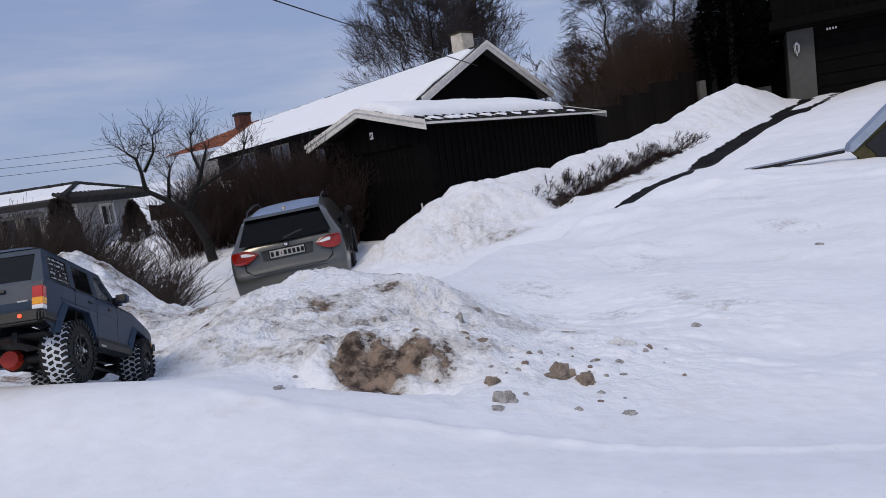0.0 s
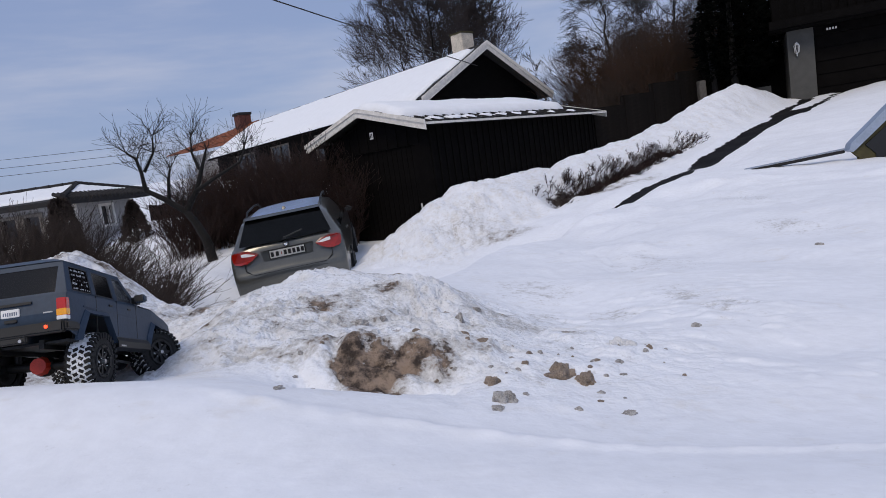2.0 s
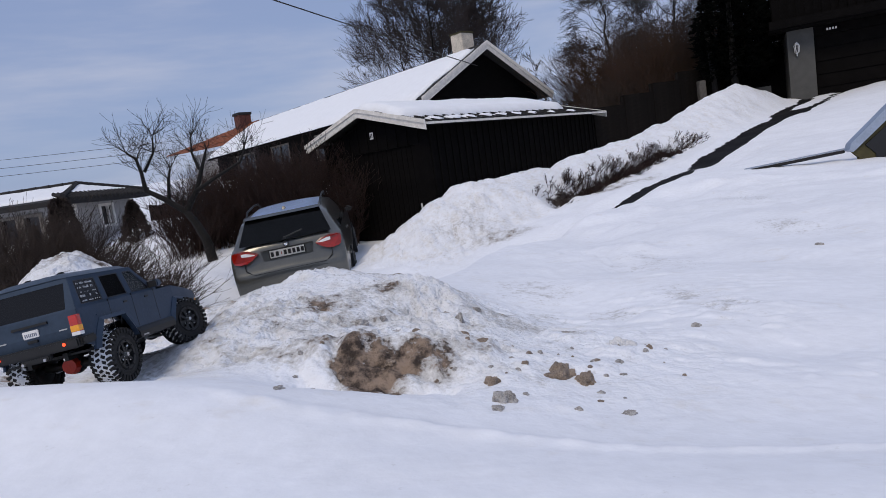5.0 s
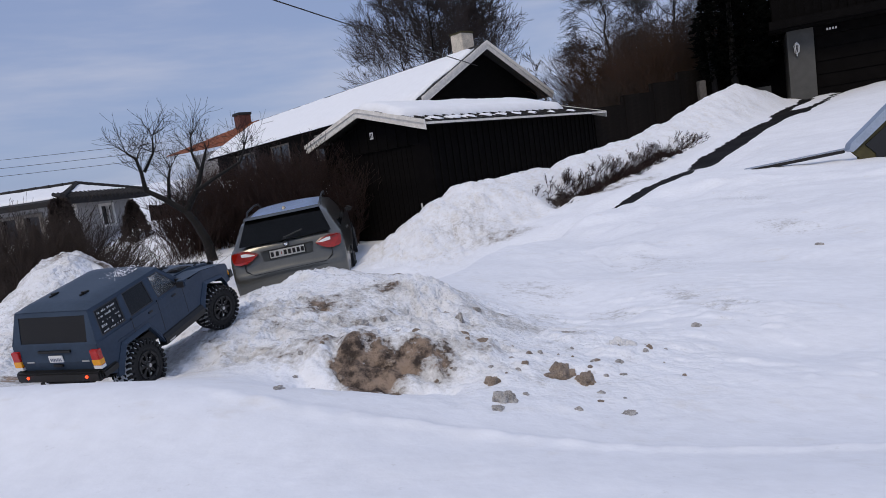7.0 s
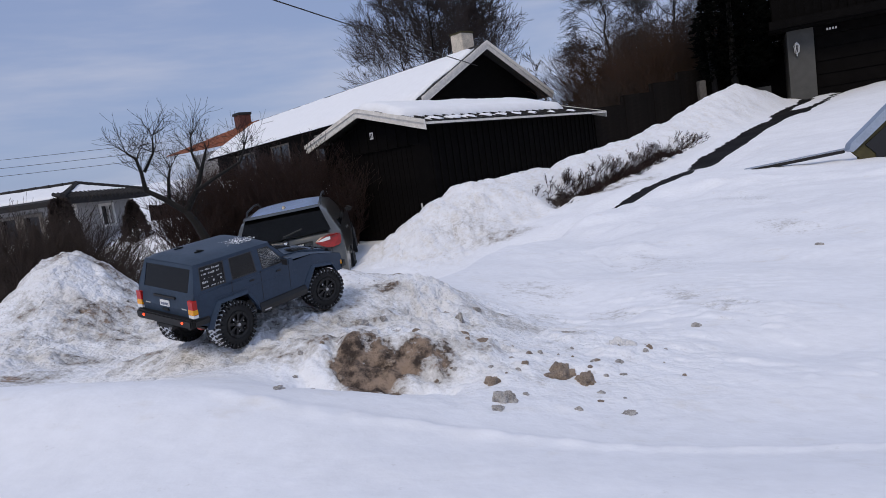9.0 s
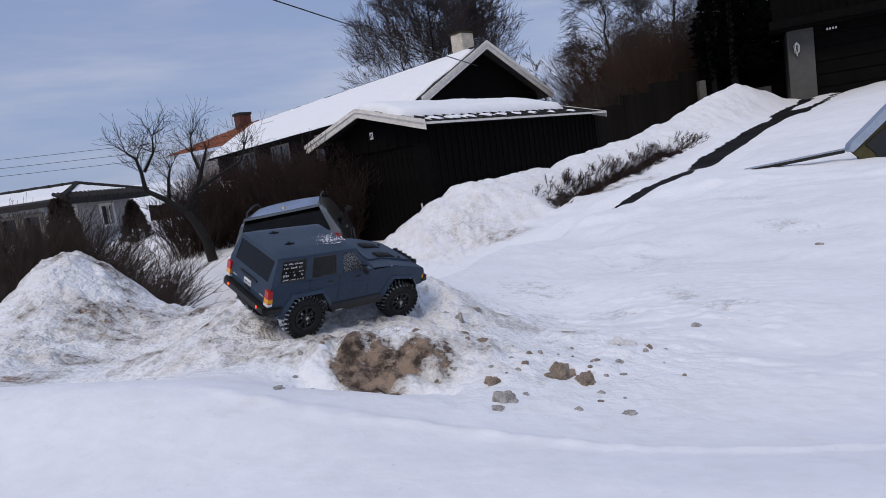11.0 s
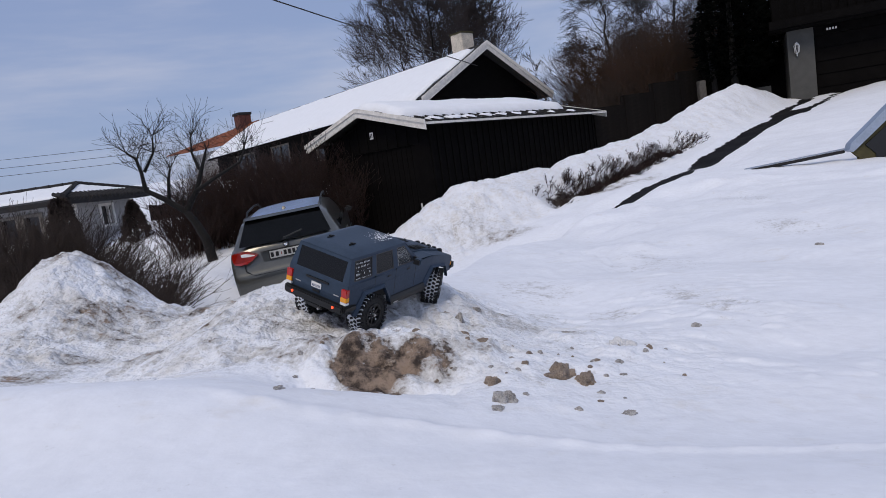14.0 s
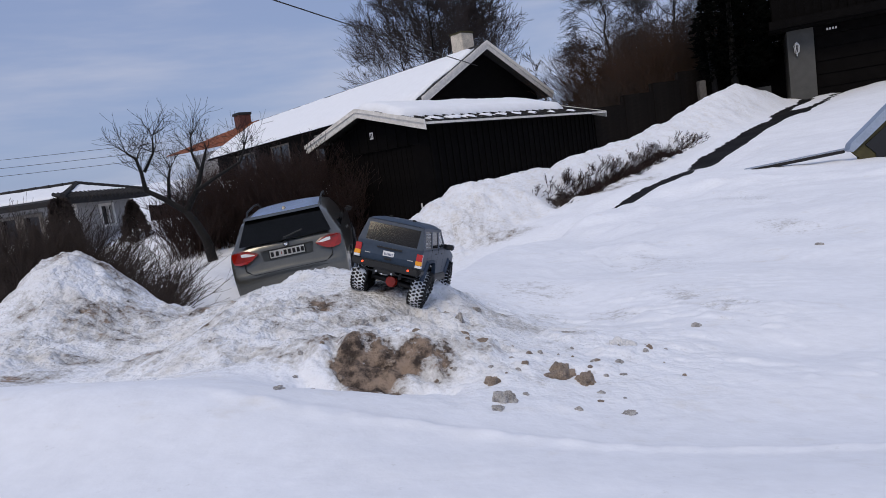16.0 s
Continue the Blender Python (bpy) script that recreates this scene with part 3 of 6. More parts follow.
def snow_slab(name, label, m, x0, x1, y0, y1, zf, thick, res=0.12, edge=0.25, seed=0, lump=0.25, bottom=0.03):
    """A rounded layer of snow lying on a roof; zf(x, y) is the roof's height."""
    nx, ny = max(4, int((x1 - x0) / res)), max(4, int((y1 - y0) / res))
    X, Y = np.meshgrid(np.linspace(x0, x1, nx + 1), np.linspace(y0, y1, ny + 1))
    wob = 0.5 + 0.5 * fbm(X, Y, 1.3, 3, seed)
    d = np.minimum(np.minimum(X - x0, x1 - X), np.minimum(Y - y0, y1 - Y))
    prof = np.sqrt(np.clip(d / edge, 0, 1) * (2 - np.clip(d / edge, 0, 1)))
    base = zf(X, Y)
    T = base + bottom + thick * prof * (1 - lump + lump * 2 * wob * 0.5) + 0.02 * fbm(X, Y, 5, 3, seed + 1) * prof
    X = X + 0.10 * fbm(X, Y, 2.0, 3, seed + 5) * (1 - np.clip(d / edge, 0, 1))
    Y = Y + 0.10 * fbm(X, Y, 2.0, 3, seed + 6) * (1 - np.clip(d / edge, 0, 1))
    bm = bmesh.new()
    top = [[bm.verts.new((X[j, i], Y[j, i], T[j, i])) for i in range(nx + 1)] for j in range(ny + 1)]
    for j in range(ny):
        for i in range(nx):
            bm.faces.new((top[j][i], top[j][i + 1], top[j + 1][i + 1], top[j + 1][i]))
    ring = [top[0][i] for i in range(nx + 1)] + [top[j][nx] for j in range(1, ny + 1)] + [top[ny][i] for i in range(nx - 1, -1, -1)] + [top[j][0] for j in range(ny - 1, 0, -1)]
    low = [bm.verts.new((v.co.x, v.co.y, v.co.z - bottom * 0.9)) for v in ring]
    for i in range(len(ring)):
        k = (i + 1) % len(ring)
        bm.faces.new((ring[i], low[i], low[k], ring[k]))
    bm.faces.new(low)
    bmesh.ops.recalc_face_normals(bm, faces=bm.faces[:])
    ob = obj(name, bm, M_SNOW, smooth=True)
    ob.matrix_basis = m
    return tagged(ob, label, "snow")


garage()
GM = pose(0.015, 13.17, 0, 0, 0, -44.15)
snow_slab("roof_snow", "thick rounded layer of snow on the garage roof", GM, -3.9, -0.70, 0.12, 6.15, lambda x, y: 2.72 + 0.55 * (1 - np.abs(x + 2.0375) / 2.0375), 0.22, seed=3, bottom=0.012)
for i, (yy, s) in enumerate([(0.45, .3), (0.95, .5), (1.55, .35), (2.1, .38), (2.7, .36), (3.3, .34), (3.95, .3), (4.9, .12), (5.7, .2)]):
    snow_slab("snow_patch", "thin patch of snow lying between roofing strips", GM, -0.42, -0.22, yy, yy + s, lambda x, y: 2.72 + 0.55 * (1 - np.abs(x + 2.0375) / 2.0375), 0.05, res=0.05, edge=0.08, seed=20 + i, bottom=0.012)


# ---- the long house behind ----
HM = pose(2.90, 27.39, 0, 0, 0, 40.3)      # local: y runs along the ridge away from the near gable, x across to the right eave
H_HW, H_RISE, H_LEN, H_RZ = 3.806, 2.131, 20.9, 6.64


M_DULLWOOD = mat("dull_window_paint", (0.17, 0.15, 0.13), 0.7, var=0.15, scale=9)


def house():
    h = thing("house", "long black wooden house with snowy gable roof and white bargeboards", "house", HM)
    ez = H_RZ - H_RISE
    hw, wl = H_HW - 0.45, 0.5
    g0 = 1.6
    part("wall", prism(bmesh.new(), [(-hw, g0), (hw, g0), (hw, ez + .2), (0, H_RZ - .25), (-hw, ez + .2)], wl, wl + 0.15), M_BLACKWOOD, h, "black boarded gable wall")
    part("wall", prism(bmesh.new(), [(-hw, g0), (hw, g0), (hw, ez + .2), (0, H_RZ - .25), (-hw, ez + .2)], H_LEN - .5, H_LEN - .35), M_BLACKWOOD, h)
    part("wall", boxed(hw - .15, hw, wl + .15, H_LEN - .5, g0, ez + .2), M_BLACKWOOD, h)
    opens = [(4.0, 5.6), (7.2, 8.8), (11.4, 13.4), (15.4, 17.8)]
    y = wl + .15
    zb, zt = ez - 1.5, ez - 0.25
    for a, b in opens:
        for p, q, r, s in ((y, a, g0, ez + .2), (a, b, g0, zb), (a, b, zt, ez + .2)):
            part("wall_panel", boxed(-hw, -hw + .15, p, q, r, s), M_DOORWOOD, h)
        y = b
    part("wall_panel", boxed(-hw, -hw + .15, y, H_LEN - .5, g0, ez + .2), M_DOORWOOD, h)
    for a, b in opens:
        w = part("window", boxed(-hw + .04, -hw + .07, a + .06, b - .06, zb + .06, zt - .06), M_GLASS, h)
        fr = bmesh.new()
        for (p, q, r, s) in ((a, b, zb, zb + .08), (a, b, zt - .08, zt), (a, a + .08, zb + .08, zt - .08), (b - .08, b, zb + .08, zt - .08), ((a + b) / 2 - .03, (a + b) / 2 + .03, zb + .08, zt - .08)):
            box(fr, -hw - .02, -hw + .1, p, q, r, s)
        part("frame", fr, M_DULLWOOD, w)
    for s in (-1, 1):
        def slope(t0, t1, dz0, dz1):
            return [(s * H_HW * t0, H_RZ - H_RISE * t0 + dz1), (s * H_HW * t1, H_RZ - H_RISE * t1 + dz1), (s * H_HW * t1, H_RZ - H_RISE * t1 + dz0), (s * H_HW * t0, H_RZ - H_RISE * t0 + dz0)]
        part("roof", prism(bmesh.new(), slope(0, 1, -.16, 0), 0, H_LEN), M_ROOF, h)
        part("bargeboard", prism(bmesh.new(), slope(0, 1, -.27, .03), -.04, -.003), M_WHITEWOOD, h, "white painted bargeboard")
        part("bargeboard", prism(bmesh.new(), slope(0, 1.01, -.08, .07), -.08, -.041), M_WHITEWOOD, h)
        part("eaves_board", boxed(*sorted((s * H_HW, s * (H_HW + .03))), 0, H_LEN, H_RZ - H_RISE - .16, H_RZ - H_RISE), M_WHITEWOOD if s > 0 else M_DOORWOOD, h)
    # the far end is hipped, with bare orange tiles
    r0, r1 = Vector((0, H_LEN, H_RZ)), Vector((0, H_LEN + 1.6, H_RZ))
    e0, e1 = Vector((-H_HW * .66, H_LEN, H_RZ - H_RISE * .66)), Vector((-H_HW * 1.06, H_LEN + 6.2, H_RZ - H_RISE * .62))
    rows = 12
    for k in range(rows):
        u, v = k / rows, (k + 1.15) / rows
        row = bmesh.new()
        up_, lift = Vector((0, 0, .05)), Vector((0, 0, .09))
        top_ = [r0.lerp(e0, u) + up_, r1.lerp(e1, u) + up_, r1.lerp(e1, v) + lift, r0.lerp(e0, v) + lift]
        hi = [row.verts.new(q) for q in top_]
        lo = [row.verts.new(q - Vector((0, 0, .07))) for q in top_]
        row.faces.new(hi), row.faces.new(list(reversed(lo)))
        for i in range(4):
            row.faces.new((hi[i], lo[i], lo[(i + 1) % 4], hi[(i + 1) % 4]))
        bmesh.ops.recalc_face_normals(row, faces=row.faces[:])
        part("tile_course", row, M_TILE, h, "bare orange-red roof tiles")
    part("porch_wall", boxed(-H_HW * .66, -H_HW * .60, H_LEN + .3, H_LEN + 5.6, g0, H_RZ - H_RISE * .66 - .1), M_WHITEBRICK, h, "pale porch wall")
    ch = part("chimney", boxed(-.34, .34, 1.0, 1.68, H_RZ - .5, H_RZ + .62, bevel=.02), M_PLASTER, h, "plastered chimney with rust-stained cap")
    part("cap", boxed(-.37, .37, .97, 1.71, H_RZ + .622, H_RZ + .68, bevel=.01), M_OCHRE, ch, "rusty metal cap")
    ch2 = part("chimney", boxed(-1.0, -.2, 21.6, 22.4, H_RZ - .9, H_RZ + .50), M_BRICK, h, "red brick chimney")
    part("cap", boxed(-1.06, -.14, 21.54, 22.46, H_RZ + .502, H_RZ + .66), M_ROOF, ch2)
    return h


house()
snow_slab("roof_snow", "smooth snow covering the house roof", HM, -H_HW - .12, -.36, .34, H_LEN - .1, lambda x, y: H_RZ - H_RISE * np.abs(x) / H_HW, .16, res=.2, edge=.3, seed=40)
snow_slab("roof_snow", "smooth snow covering the house roof", HM, .3, H_HW - .1, .75, H_LEN - .3, lambda x, y: H_RZ - H_RISE * np.abs(x) / H_HW, .16, res=.25, edge=.3, seed=44)


# ---- vehicle materials ----
M_TPAINT = mat("slate_blue_shell", (0.035, 0.054, 0.086), 0.45, var=0.10, scale=14, bump=0.05, bscale=150, coat=0.02, spec=0.2)
M_TBLACK = mat("black_plastic", (0.006, 0.006, 0.0065), 0.5, var=0.25, scale=30)
M_TRUBBER = mat("black_rubber", (0.008, 0.008, 0.0085), 0.8, var=0.3, scale=60, bump=0.4, bscale=300)
M_TRIM = mat("satin_black_trim", (0.018, 0.018, 0.02), 0.35, var=0.1)
M_RED = mat("red_lens", (0.45, 0.012, 0.008), 0.2, var=0.1, scale=40, coat=0.5)
M_AMBER = mat("amber_lens", (0.85, 0.36, 0.01), 0.2, var=0.08, scale=40, coat=0.5)
M_CLEAR = mat("clear_lens", (0.75, 0.75, 0.74), 0.2, var=0.05, coat=0.5)
M_REDMETAL = mat("red_anodised_cover", (0.55, 0.035, 0.015), 0.4, var=0.15, scale=60)
M_STEEL = mat("bright_link_steel", (0.55, 0.55, 0.56), 0.35, 0.9, var=0.15, scale=50)
M_WHITEINK = mat("white_lettering", (0.72, 0.72, 0.72), 0.5, var=0.05)
M_GREYINK = mat("dull_white_lettering", (0.42, 0.43, 0.44), 0.5, var=0.1)
M_INKBLUE = mat("blue_grey_lettering", (0.12, 0.14, 0.2), 0.5, var=0.1)
M_GLOWRED = glow("lit_tail_lamp", (1.0, 0.07, 0.02), 2.2)
M_RIMBLACK = mat("black_rim", (0.006, 0.006, 0.007), 0.5, var=0.2, scale=80)
M_SNOWCRUST = mat("caked_snow", (0.80, 0.82, 0.86), 0.65, var=0.06, scale=40, bump=0.9, bscale=200)


def tint_glass(name, tint, alpha_dark):
    m = bpy.data.materials.new(name)
    m.use_nodes = True
    nt = m.node_tree
    b = nt.nodes["Principled BSDF"]
    nz = nt.nodes.new("ShaderNodeTexNoise")
    nz.inputs["Scale"].default_value = 40
    mr = nt.nodes.new("ShaderNodeMapRange")
    mr.inputs["To Min"].default_value, mr.inputs["To Max"].default_value = 0.04, 0.12
    nt.links.new(nz.outputs["Fac"], mr.inputs["Value"])
    nt.links.new(mr.outputs["Result"], b.inputs["Roughness"])
    b.inputs["Base Color"].default_value = (*tint, 1)
    b.inputs["Transmission Weight"].default_value = alpha_dark
    b.inputs["IOR"].default_value = 1.4
    b.inputs["Specular IOR Level"].default_value = 0.3
    return m


M_TGLASS = tint_glass("smoked_polycarbonate", (0.012, 0.012, 0.013), 0.35)
M_TGLASS_CLEAR = tint_glass("clear_polycarbonate", (0.42, 0.44, 0.46), 0.9)


def lathe(bm, profile, seg, axis_y=True, a0=0.0, a1=2 * math.pi):
    """Turns (y, r) points round the y axis."""
    rings = []
    for i in range(seg):
        t = a0 + (a1 - a0) * i / seg
        rings.append([bm.verts.new((r * math.cos(t), y, r * math.sin(t))) for y, r in profile])
    fs = []
    for i in range(seg):
        p, q = rings[i], rings[(i + 1) % seg]
        for j in range(len(profile) - 1):
            fs.append(bm.faces.new((p[j], p[j + 1], q[j + 1], q[j])))
    bmesh.ops.recalc_face_normals(bm, faces=fs)
    return bm


# ---- the radio-controlled wagon ----
T_R, T_W = 0.0535, 0.044          # tyre radius and width
AX_R, AX_F, TRACK = -0.156, 0.139, 0.084


def truck_wheel(parent, snowy):
    """Wheel at its own origin, outer face towards -y."""
    w = bmesh.new()
    h = T_W / 2
    lathe(w, [(-h + .002, .029), (-h, .034), (-h + .001, .043), (-h + .006, .0475), (-.010, .0485), (.010, .0485), (h - .006, .0475), (h - .001, .043), (h, .034), (h - .002, .029)], 40)
    rng = random.Random(5)
    for k in range(30):
        a = 2 * math.pi * k / 30
        for row, (y, wd, ln) in enumerate(((-.0165, .0095, .0062), (-.0060, .0085, .0058), (.0050, .0085, .0058), (.0160, .0095, .0062))):
            aa = a + (row % 2) * math.pi / 30 + rng.uniform(-.012, .012)
            m = Matrix.Rotation(-aa, 4, "Y") @ Matrix.Translation((0.0505, y, 0)) @ Matrix.Rotation(radians(24 * (-1) ** row), 4, "X")
            box(w, -.003, .003, -wd / 2, wd / 2, -ln / 2, ln / 2, m)
        for s in (-1, 1):   # side biters
            m = Matrix.Rotation(-a, 4, "Y") @ Matrix.Translation((0.0470, s * (h - .001), 0))
            box(w, -.005, .0048, -.0025, .0025, -.0026, .0026, m)
    tyre = part("tyre", w, M_TRUBBER, parent, "knobbly black rubber tyre")
    r = bmesh.new()
    lathe(r, [(-h + .001, .0295), (-h - .001, .0285), (-h, .024), (-h + .008, .0225), (-h + .010, .006), (-h + .004, .0055), (-h + .003, .0)], 32)
    lathe(r, [(h - .004, .029), (h - .006, .022), (h - .012, .008), (h - .012, 0)], 24)
    for k in range(8):
        a = 2 * math.pi * k / 8
        m = Matrix.Rotation(a, 4, "Y") @ Matrix.Translation((.0145, -h + .0045, 0))
        box(r, -.0095, .0095, -.002, .004, -.0028, .0028, m)
        m = Matrix.Rotation(a + .39, 4, "Y") @ Matrix.Translation((.0262, -h - .0012, 0))
        cyl(r, .0016, m @ Vector((0, .001, 0)), m @ Vector((0, -.0012, 0)), 6)
    part("rim", r, M_RIMBLACK, parent, "black beadlock rim")
    hb = bmesh.new()
    cyl(hb, .0042, (0, -h + .004, 0), (0, -h - .003, 0), 6)
    part("wheel_nut", hb, M_STEEL, parent)
    c = bmesh.new()
    rng = random.Random(9)
    # snow packed between the lugs, and over them where the wheel has dug itself in
    seg, across = 120, 12
    rings = []
    for i in range(seg):
        t = 2 * math.pi * i / seg
        ring = []
        for j in range(across + 1):
            y = -.0205 + .041 * j / across
            n = noise.noise(Vector((math.cos(t) * 3.2, y * 90, math.sin(t) * 3.2))) + .6 * noise.noise(Vector((math.cos(t) * 11, y * 260, math.sin(t) * 11)))
            cover = (.0529 if j > 2 else .0514) if snowy else .0501
            edge = -.0035 if j in (0, across) else 0
            rr = max(.0470, cover + .0016 * n + edge)
            ring.append(c.verts.new((rr * math.cos(t), y, rr * math.sin(t))))
        rings.append(ring)
    for i in range(seg):
        p, q = rings[i], rings[(i + 1) % seg]
        for j in range(across):
            c.faces.new((p[j], p[j + 1], q[j + 1], q[j]))
    for i in range(16):
        a, rr = rng.uniform(0, 6.28), rng.uniform(.006, .03)
        s = rng.uniform(.0006, .0016)
        bmesh.ops.create_icosphere(c, subdivisions=1, radius=s, matrix=Matrix.Translation((rr * math.cos(a), -h + .001 + rng.uniform(0, .003), rr * math.sin(a))))
    bmesh.ops.recalc_face_normals(c, faces=c.faces[:])
    tagged(part("snow_crust", c, M_SNOWCRUST, parent, "snow caked on the tread"), kind="stuff")


def shell_y(x, z):
    """Half-width of the wagon's shell at a height."""
    return 0.0985 - max(0.0, z - .112) * 0.24 - max(0.0, abs(x) - .19) * 0.05


def side_panel(bm, poly, side, t=.0025, off=0.0):
    """A thin plate on the shell's side, cut to (x, z) corners."""
    o, i = [], []
    for x, z in poly:
        y = shell_y(x, z) + off
        o.append(bm.verts.new((x, side * y, z)))
        i.append(bm.verts.new((x, side * (y - t), z)))
    fs = [bm.faces.new(o), bm.faces.new(list(reversed(i)))]
    n = len(poly)
    for k in range(n):
        fs.append(bm.faces.new((o[k], i[k], i[(k + 1) % n], o[(k + 1) % n])))
    bmesh.ops.recalc_face_normals(bm, faces=fs)


def arch(cx, r, z0, n=7, w=1.0):
    """Angular wheel-arch outline from front foot to rear foot."""
    return [(cx + r * 1.04 * w, z0), (cx + r * .93 * w, .045), (cx + r * .58, .079), (cx - r * .58, .079), (cx - r * .93 * w, .045), (cx - r * 1.04 * w, z0)]


def truck():
    e = thing("toy_truck", "slate-blue radio-controlled off-road wagon with snowy black tyres", "rc car")
    zr = .030      # sill
    belt = .112
    # lower shell: side plates with wheel openings, nose, tail
    A_f, A_r = arch(AX_F, .066, zr), arch(AX_R, .066, zr)
    for s in (-1, 1):
        low = bmesh.new()
        # between the arches
        side_panel(low, [(A_r[0][0], zr), (A_f[5][0], zr), (A_f[4][0], .045), (A_f[3][0], .079), (A_f[3][0], belt), (A_r[2][0], belt), (A_r[2][0], .079), (A_r[1][0], .045)], s)
        side_panel(low, [(A_f[3][0], .079), (A_f[2][0], .079), (A_f[2][0], .1085), (A_f[3][0], belt)], s)
        side_panel(low, [(A_f[0][0], zr + .012), (.243, zr + .012), (.247, .06), (.244, .098), (.236, .105), (A_f[2][0], .1085), (A_f[2][0], .079), (A_f[1][0], .045)], s)
        side_panel(low, [(A_r[3][0], .079), (A_r[2][0], .079), (A_r[2][0], belt), (A_r[3][0], belt)], s)
        side_panel(low, [(-.258, .048), (A_r[5][0], .036), (A_r[4][0], .045), (A_r[3][0], .079), (A_r[3][0], belt), (-.259, belt), (-.264, .08)], s)
        part("side_panel", low, M_TPAINT, e, "slate-blue lower side panel")
    # tail plate and nose plate
    def cross_plate(bm, pts, t):
        """A plate across the car from (x, z) corners down its centre line."""
        for (xa, za), (xb, zb) in zip(pts, pts[1:]):
            ya, yb = shell_y(xa, za) - .0005, shell_y(xb, zb) - .0005
            v = [bm.verts.new(p) for p in ((xa, ya, za), (xa, -ya, za), (xb, -yb, zb), (xb, yb, zb))]
            bm.faces.new(v)
    low = bmesh.new()
    cross_plate(low, [(-.259, .046), (-.2655, .080), (-.2600, .1125)], .002)
    bmesh.ops.remove_doubles(low, verts=low.verts[:], dist=.0003)
    part("tailgate", low, M_TPAINT, e, "slate-blue tailgate panel")
    low = bmesh.new()
    cross_plate(low, [(.244, .040), (.2475, .06), (.2445, .098), (.236, .1055), (.20, .1085), (.10, .1135), (.035, .1165), (.030, .112)], .002)
    bmesh.ops.remove_doubles(low, verts=low.verts[:], dist=.0003)
    part("nose", low, M_TPAINT, e, "slate-blue nose and wing tops")
    # bonnet bulge with two black vents
    hood = bmesh.new()
    prism(hood, [(.045, .112), (.225, .1045), (.218, .1125), (.13, .1170), (.045, .1205)], -.055, .055)
    bmesh.ops.bevel(hood, geom=hood.edges[:], offset=.003, segments=2, affect="EDGES")
    bon = part("bonnet", hood, M_TPAINT, e)
    for s in (-1, 1):
        v = bmesh.new()
        box(v, -.03, .03, -.014, .014, -.001, .0015, bevel=.0007)
        for i in range(5):
            box(v, -.026 + i * .011, -.020 + i * .011, -.012, .012, .0012, .003)
        part("vent", v, M_TBLACK, bon, "black louvred vent").matrix_basis = pose(.115, s * .033, .1182, 0, 2.3, 0)
        c = bmesh.new()
        cyl(c, .002, (0, 0, 0), (0, 0, .012), 8)
        box(c, -.006, .006, -.0015, .0015, .007, .010)
        part("body_clip", c, M_TBLACK, bon, "black body post and clip").matrix_basis = pose(.165, s * .045, .108)
    # cab frame with true window openings
    cab = bmesh.new()
    zt, ztop = .1645, .172
    for s in (-1, 1):
        side_panel(cab, [(-.259, belt), (.035, belt), (.033, .1175), (-.259, .1175)], s)
        side_panel(cab, [(-.242, zt), (-.02, zt), (-.024, ztop), (-.240, ztop)], s)
        side_panel(cab, [(-.259, .1175), (-.2385, .1175), (-.2285, zt), (-.242, zt)], s)
        side_panel(cab, [(-.1645, .1175), (-.1485, .1175), (-.1440, zt), (-.1575, zt)], s)
        side_panel(cab, [(-.0770, .1175), (-.0610, .1175), (-.0605, zt), (-.0780, zt)], s)
        side_panel(cab, [(.0130, .1175), (.033, .1175), (-.020, zt), (-.0285, zt)], s)
    # rear frame round the tailgate glass
    def rear_x(z):
        return -.2600 + (z - .1125) * .33
    def rear_bar(bm, y0, y1, z0, z1):
        v = []
        for dx in (0, .003):
            for y, z in ((y0, z0), (y1, z0), (y1, z1), (y0, z1)):
                v.append(bm.verts.new((rear_x(z) + dx, max(-shell_y(-.25, z), min(shell_y(-.25, z), y)), z)))
        for f in ((0, 1, 2, 3), (7, 6, 5, 4), (0, 4, 5, 1), (1, 5, 6, 2), (2, 6, 7, 3), (3, 7, 4, 0)):
            bm.faces.new([v[i] for i in f])
    rear_bar(cab, -.2, .2, .1125, .1155)
    rear_bar(cab, -.2, .2, .1630, .1720)
    rear_bar(cab, -.2, -.0745, .1155, .1630)
    rear_bar(cab, .0745, .2, .1155, .1630)
    # windscreen frame
    for s in (-1, 1):
        v = [(.033, s * .094, .117), (.033, s * .080, .117), (-.022, s * .071, .1705), (-.022, s * .084, .1705)]
        cab.faces.new([cab.verts.new(p) for p in v])
    bmesh.ops.recalc_face_normals(cab, faces=cab.faces[:])
    part("cab_frame", cab, M_TPAINT, e, "slate-blue window pillars")
    # roof: shallow crowned with ribs
    roof = bmesh.new()
    n = 12
    rows = []
    for i in range(n + 1):
        x = -.2425 + i / n * .222
        u = 2 * i / n - 1
        endf = max(0, abs(u) - .86) / .14
        row = []
        for j in range(15):
            w = 2 * j / 14 - 1
            y = w * (shell_y(x, ztop) + .0004)
            z = ztop + .0105 * (1 - abs(w) ** 5) * (1 - endf ** 2 * .9) - .0000
            if 3 <= j <= 11 and j % 2 == 1 and abs(u) < .8:
                z += .0012
            row.append(roof.verts.new((x, y, z)))
        rows.append(row)
    for i in range(n):
        for j in range(14):
            roof.faces.new((rows[i][j], rows[i + 1][j], rows[i + 1][j + 1], rows[i][j + 1]))
    bmesh.ops.recalc_face_normals(roof, faces=roof.faces[:])
    rf = part("roof", roof, M_TPAINT, e, "slate-blue ribbed roof dusted with snow", smooth=True)
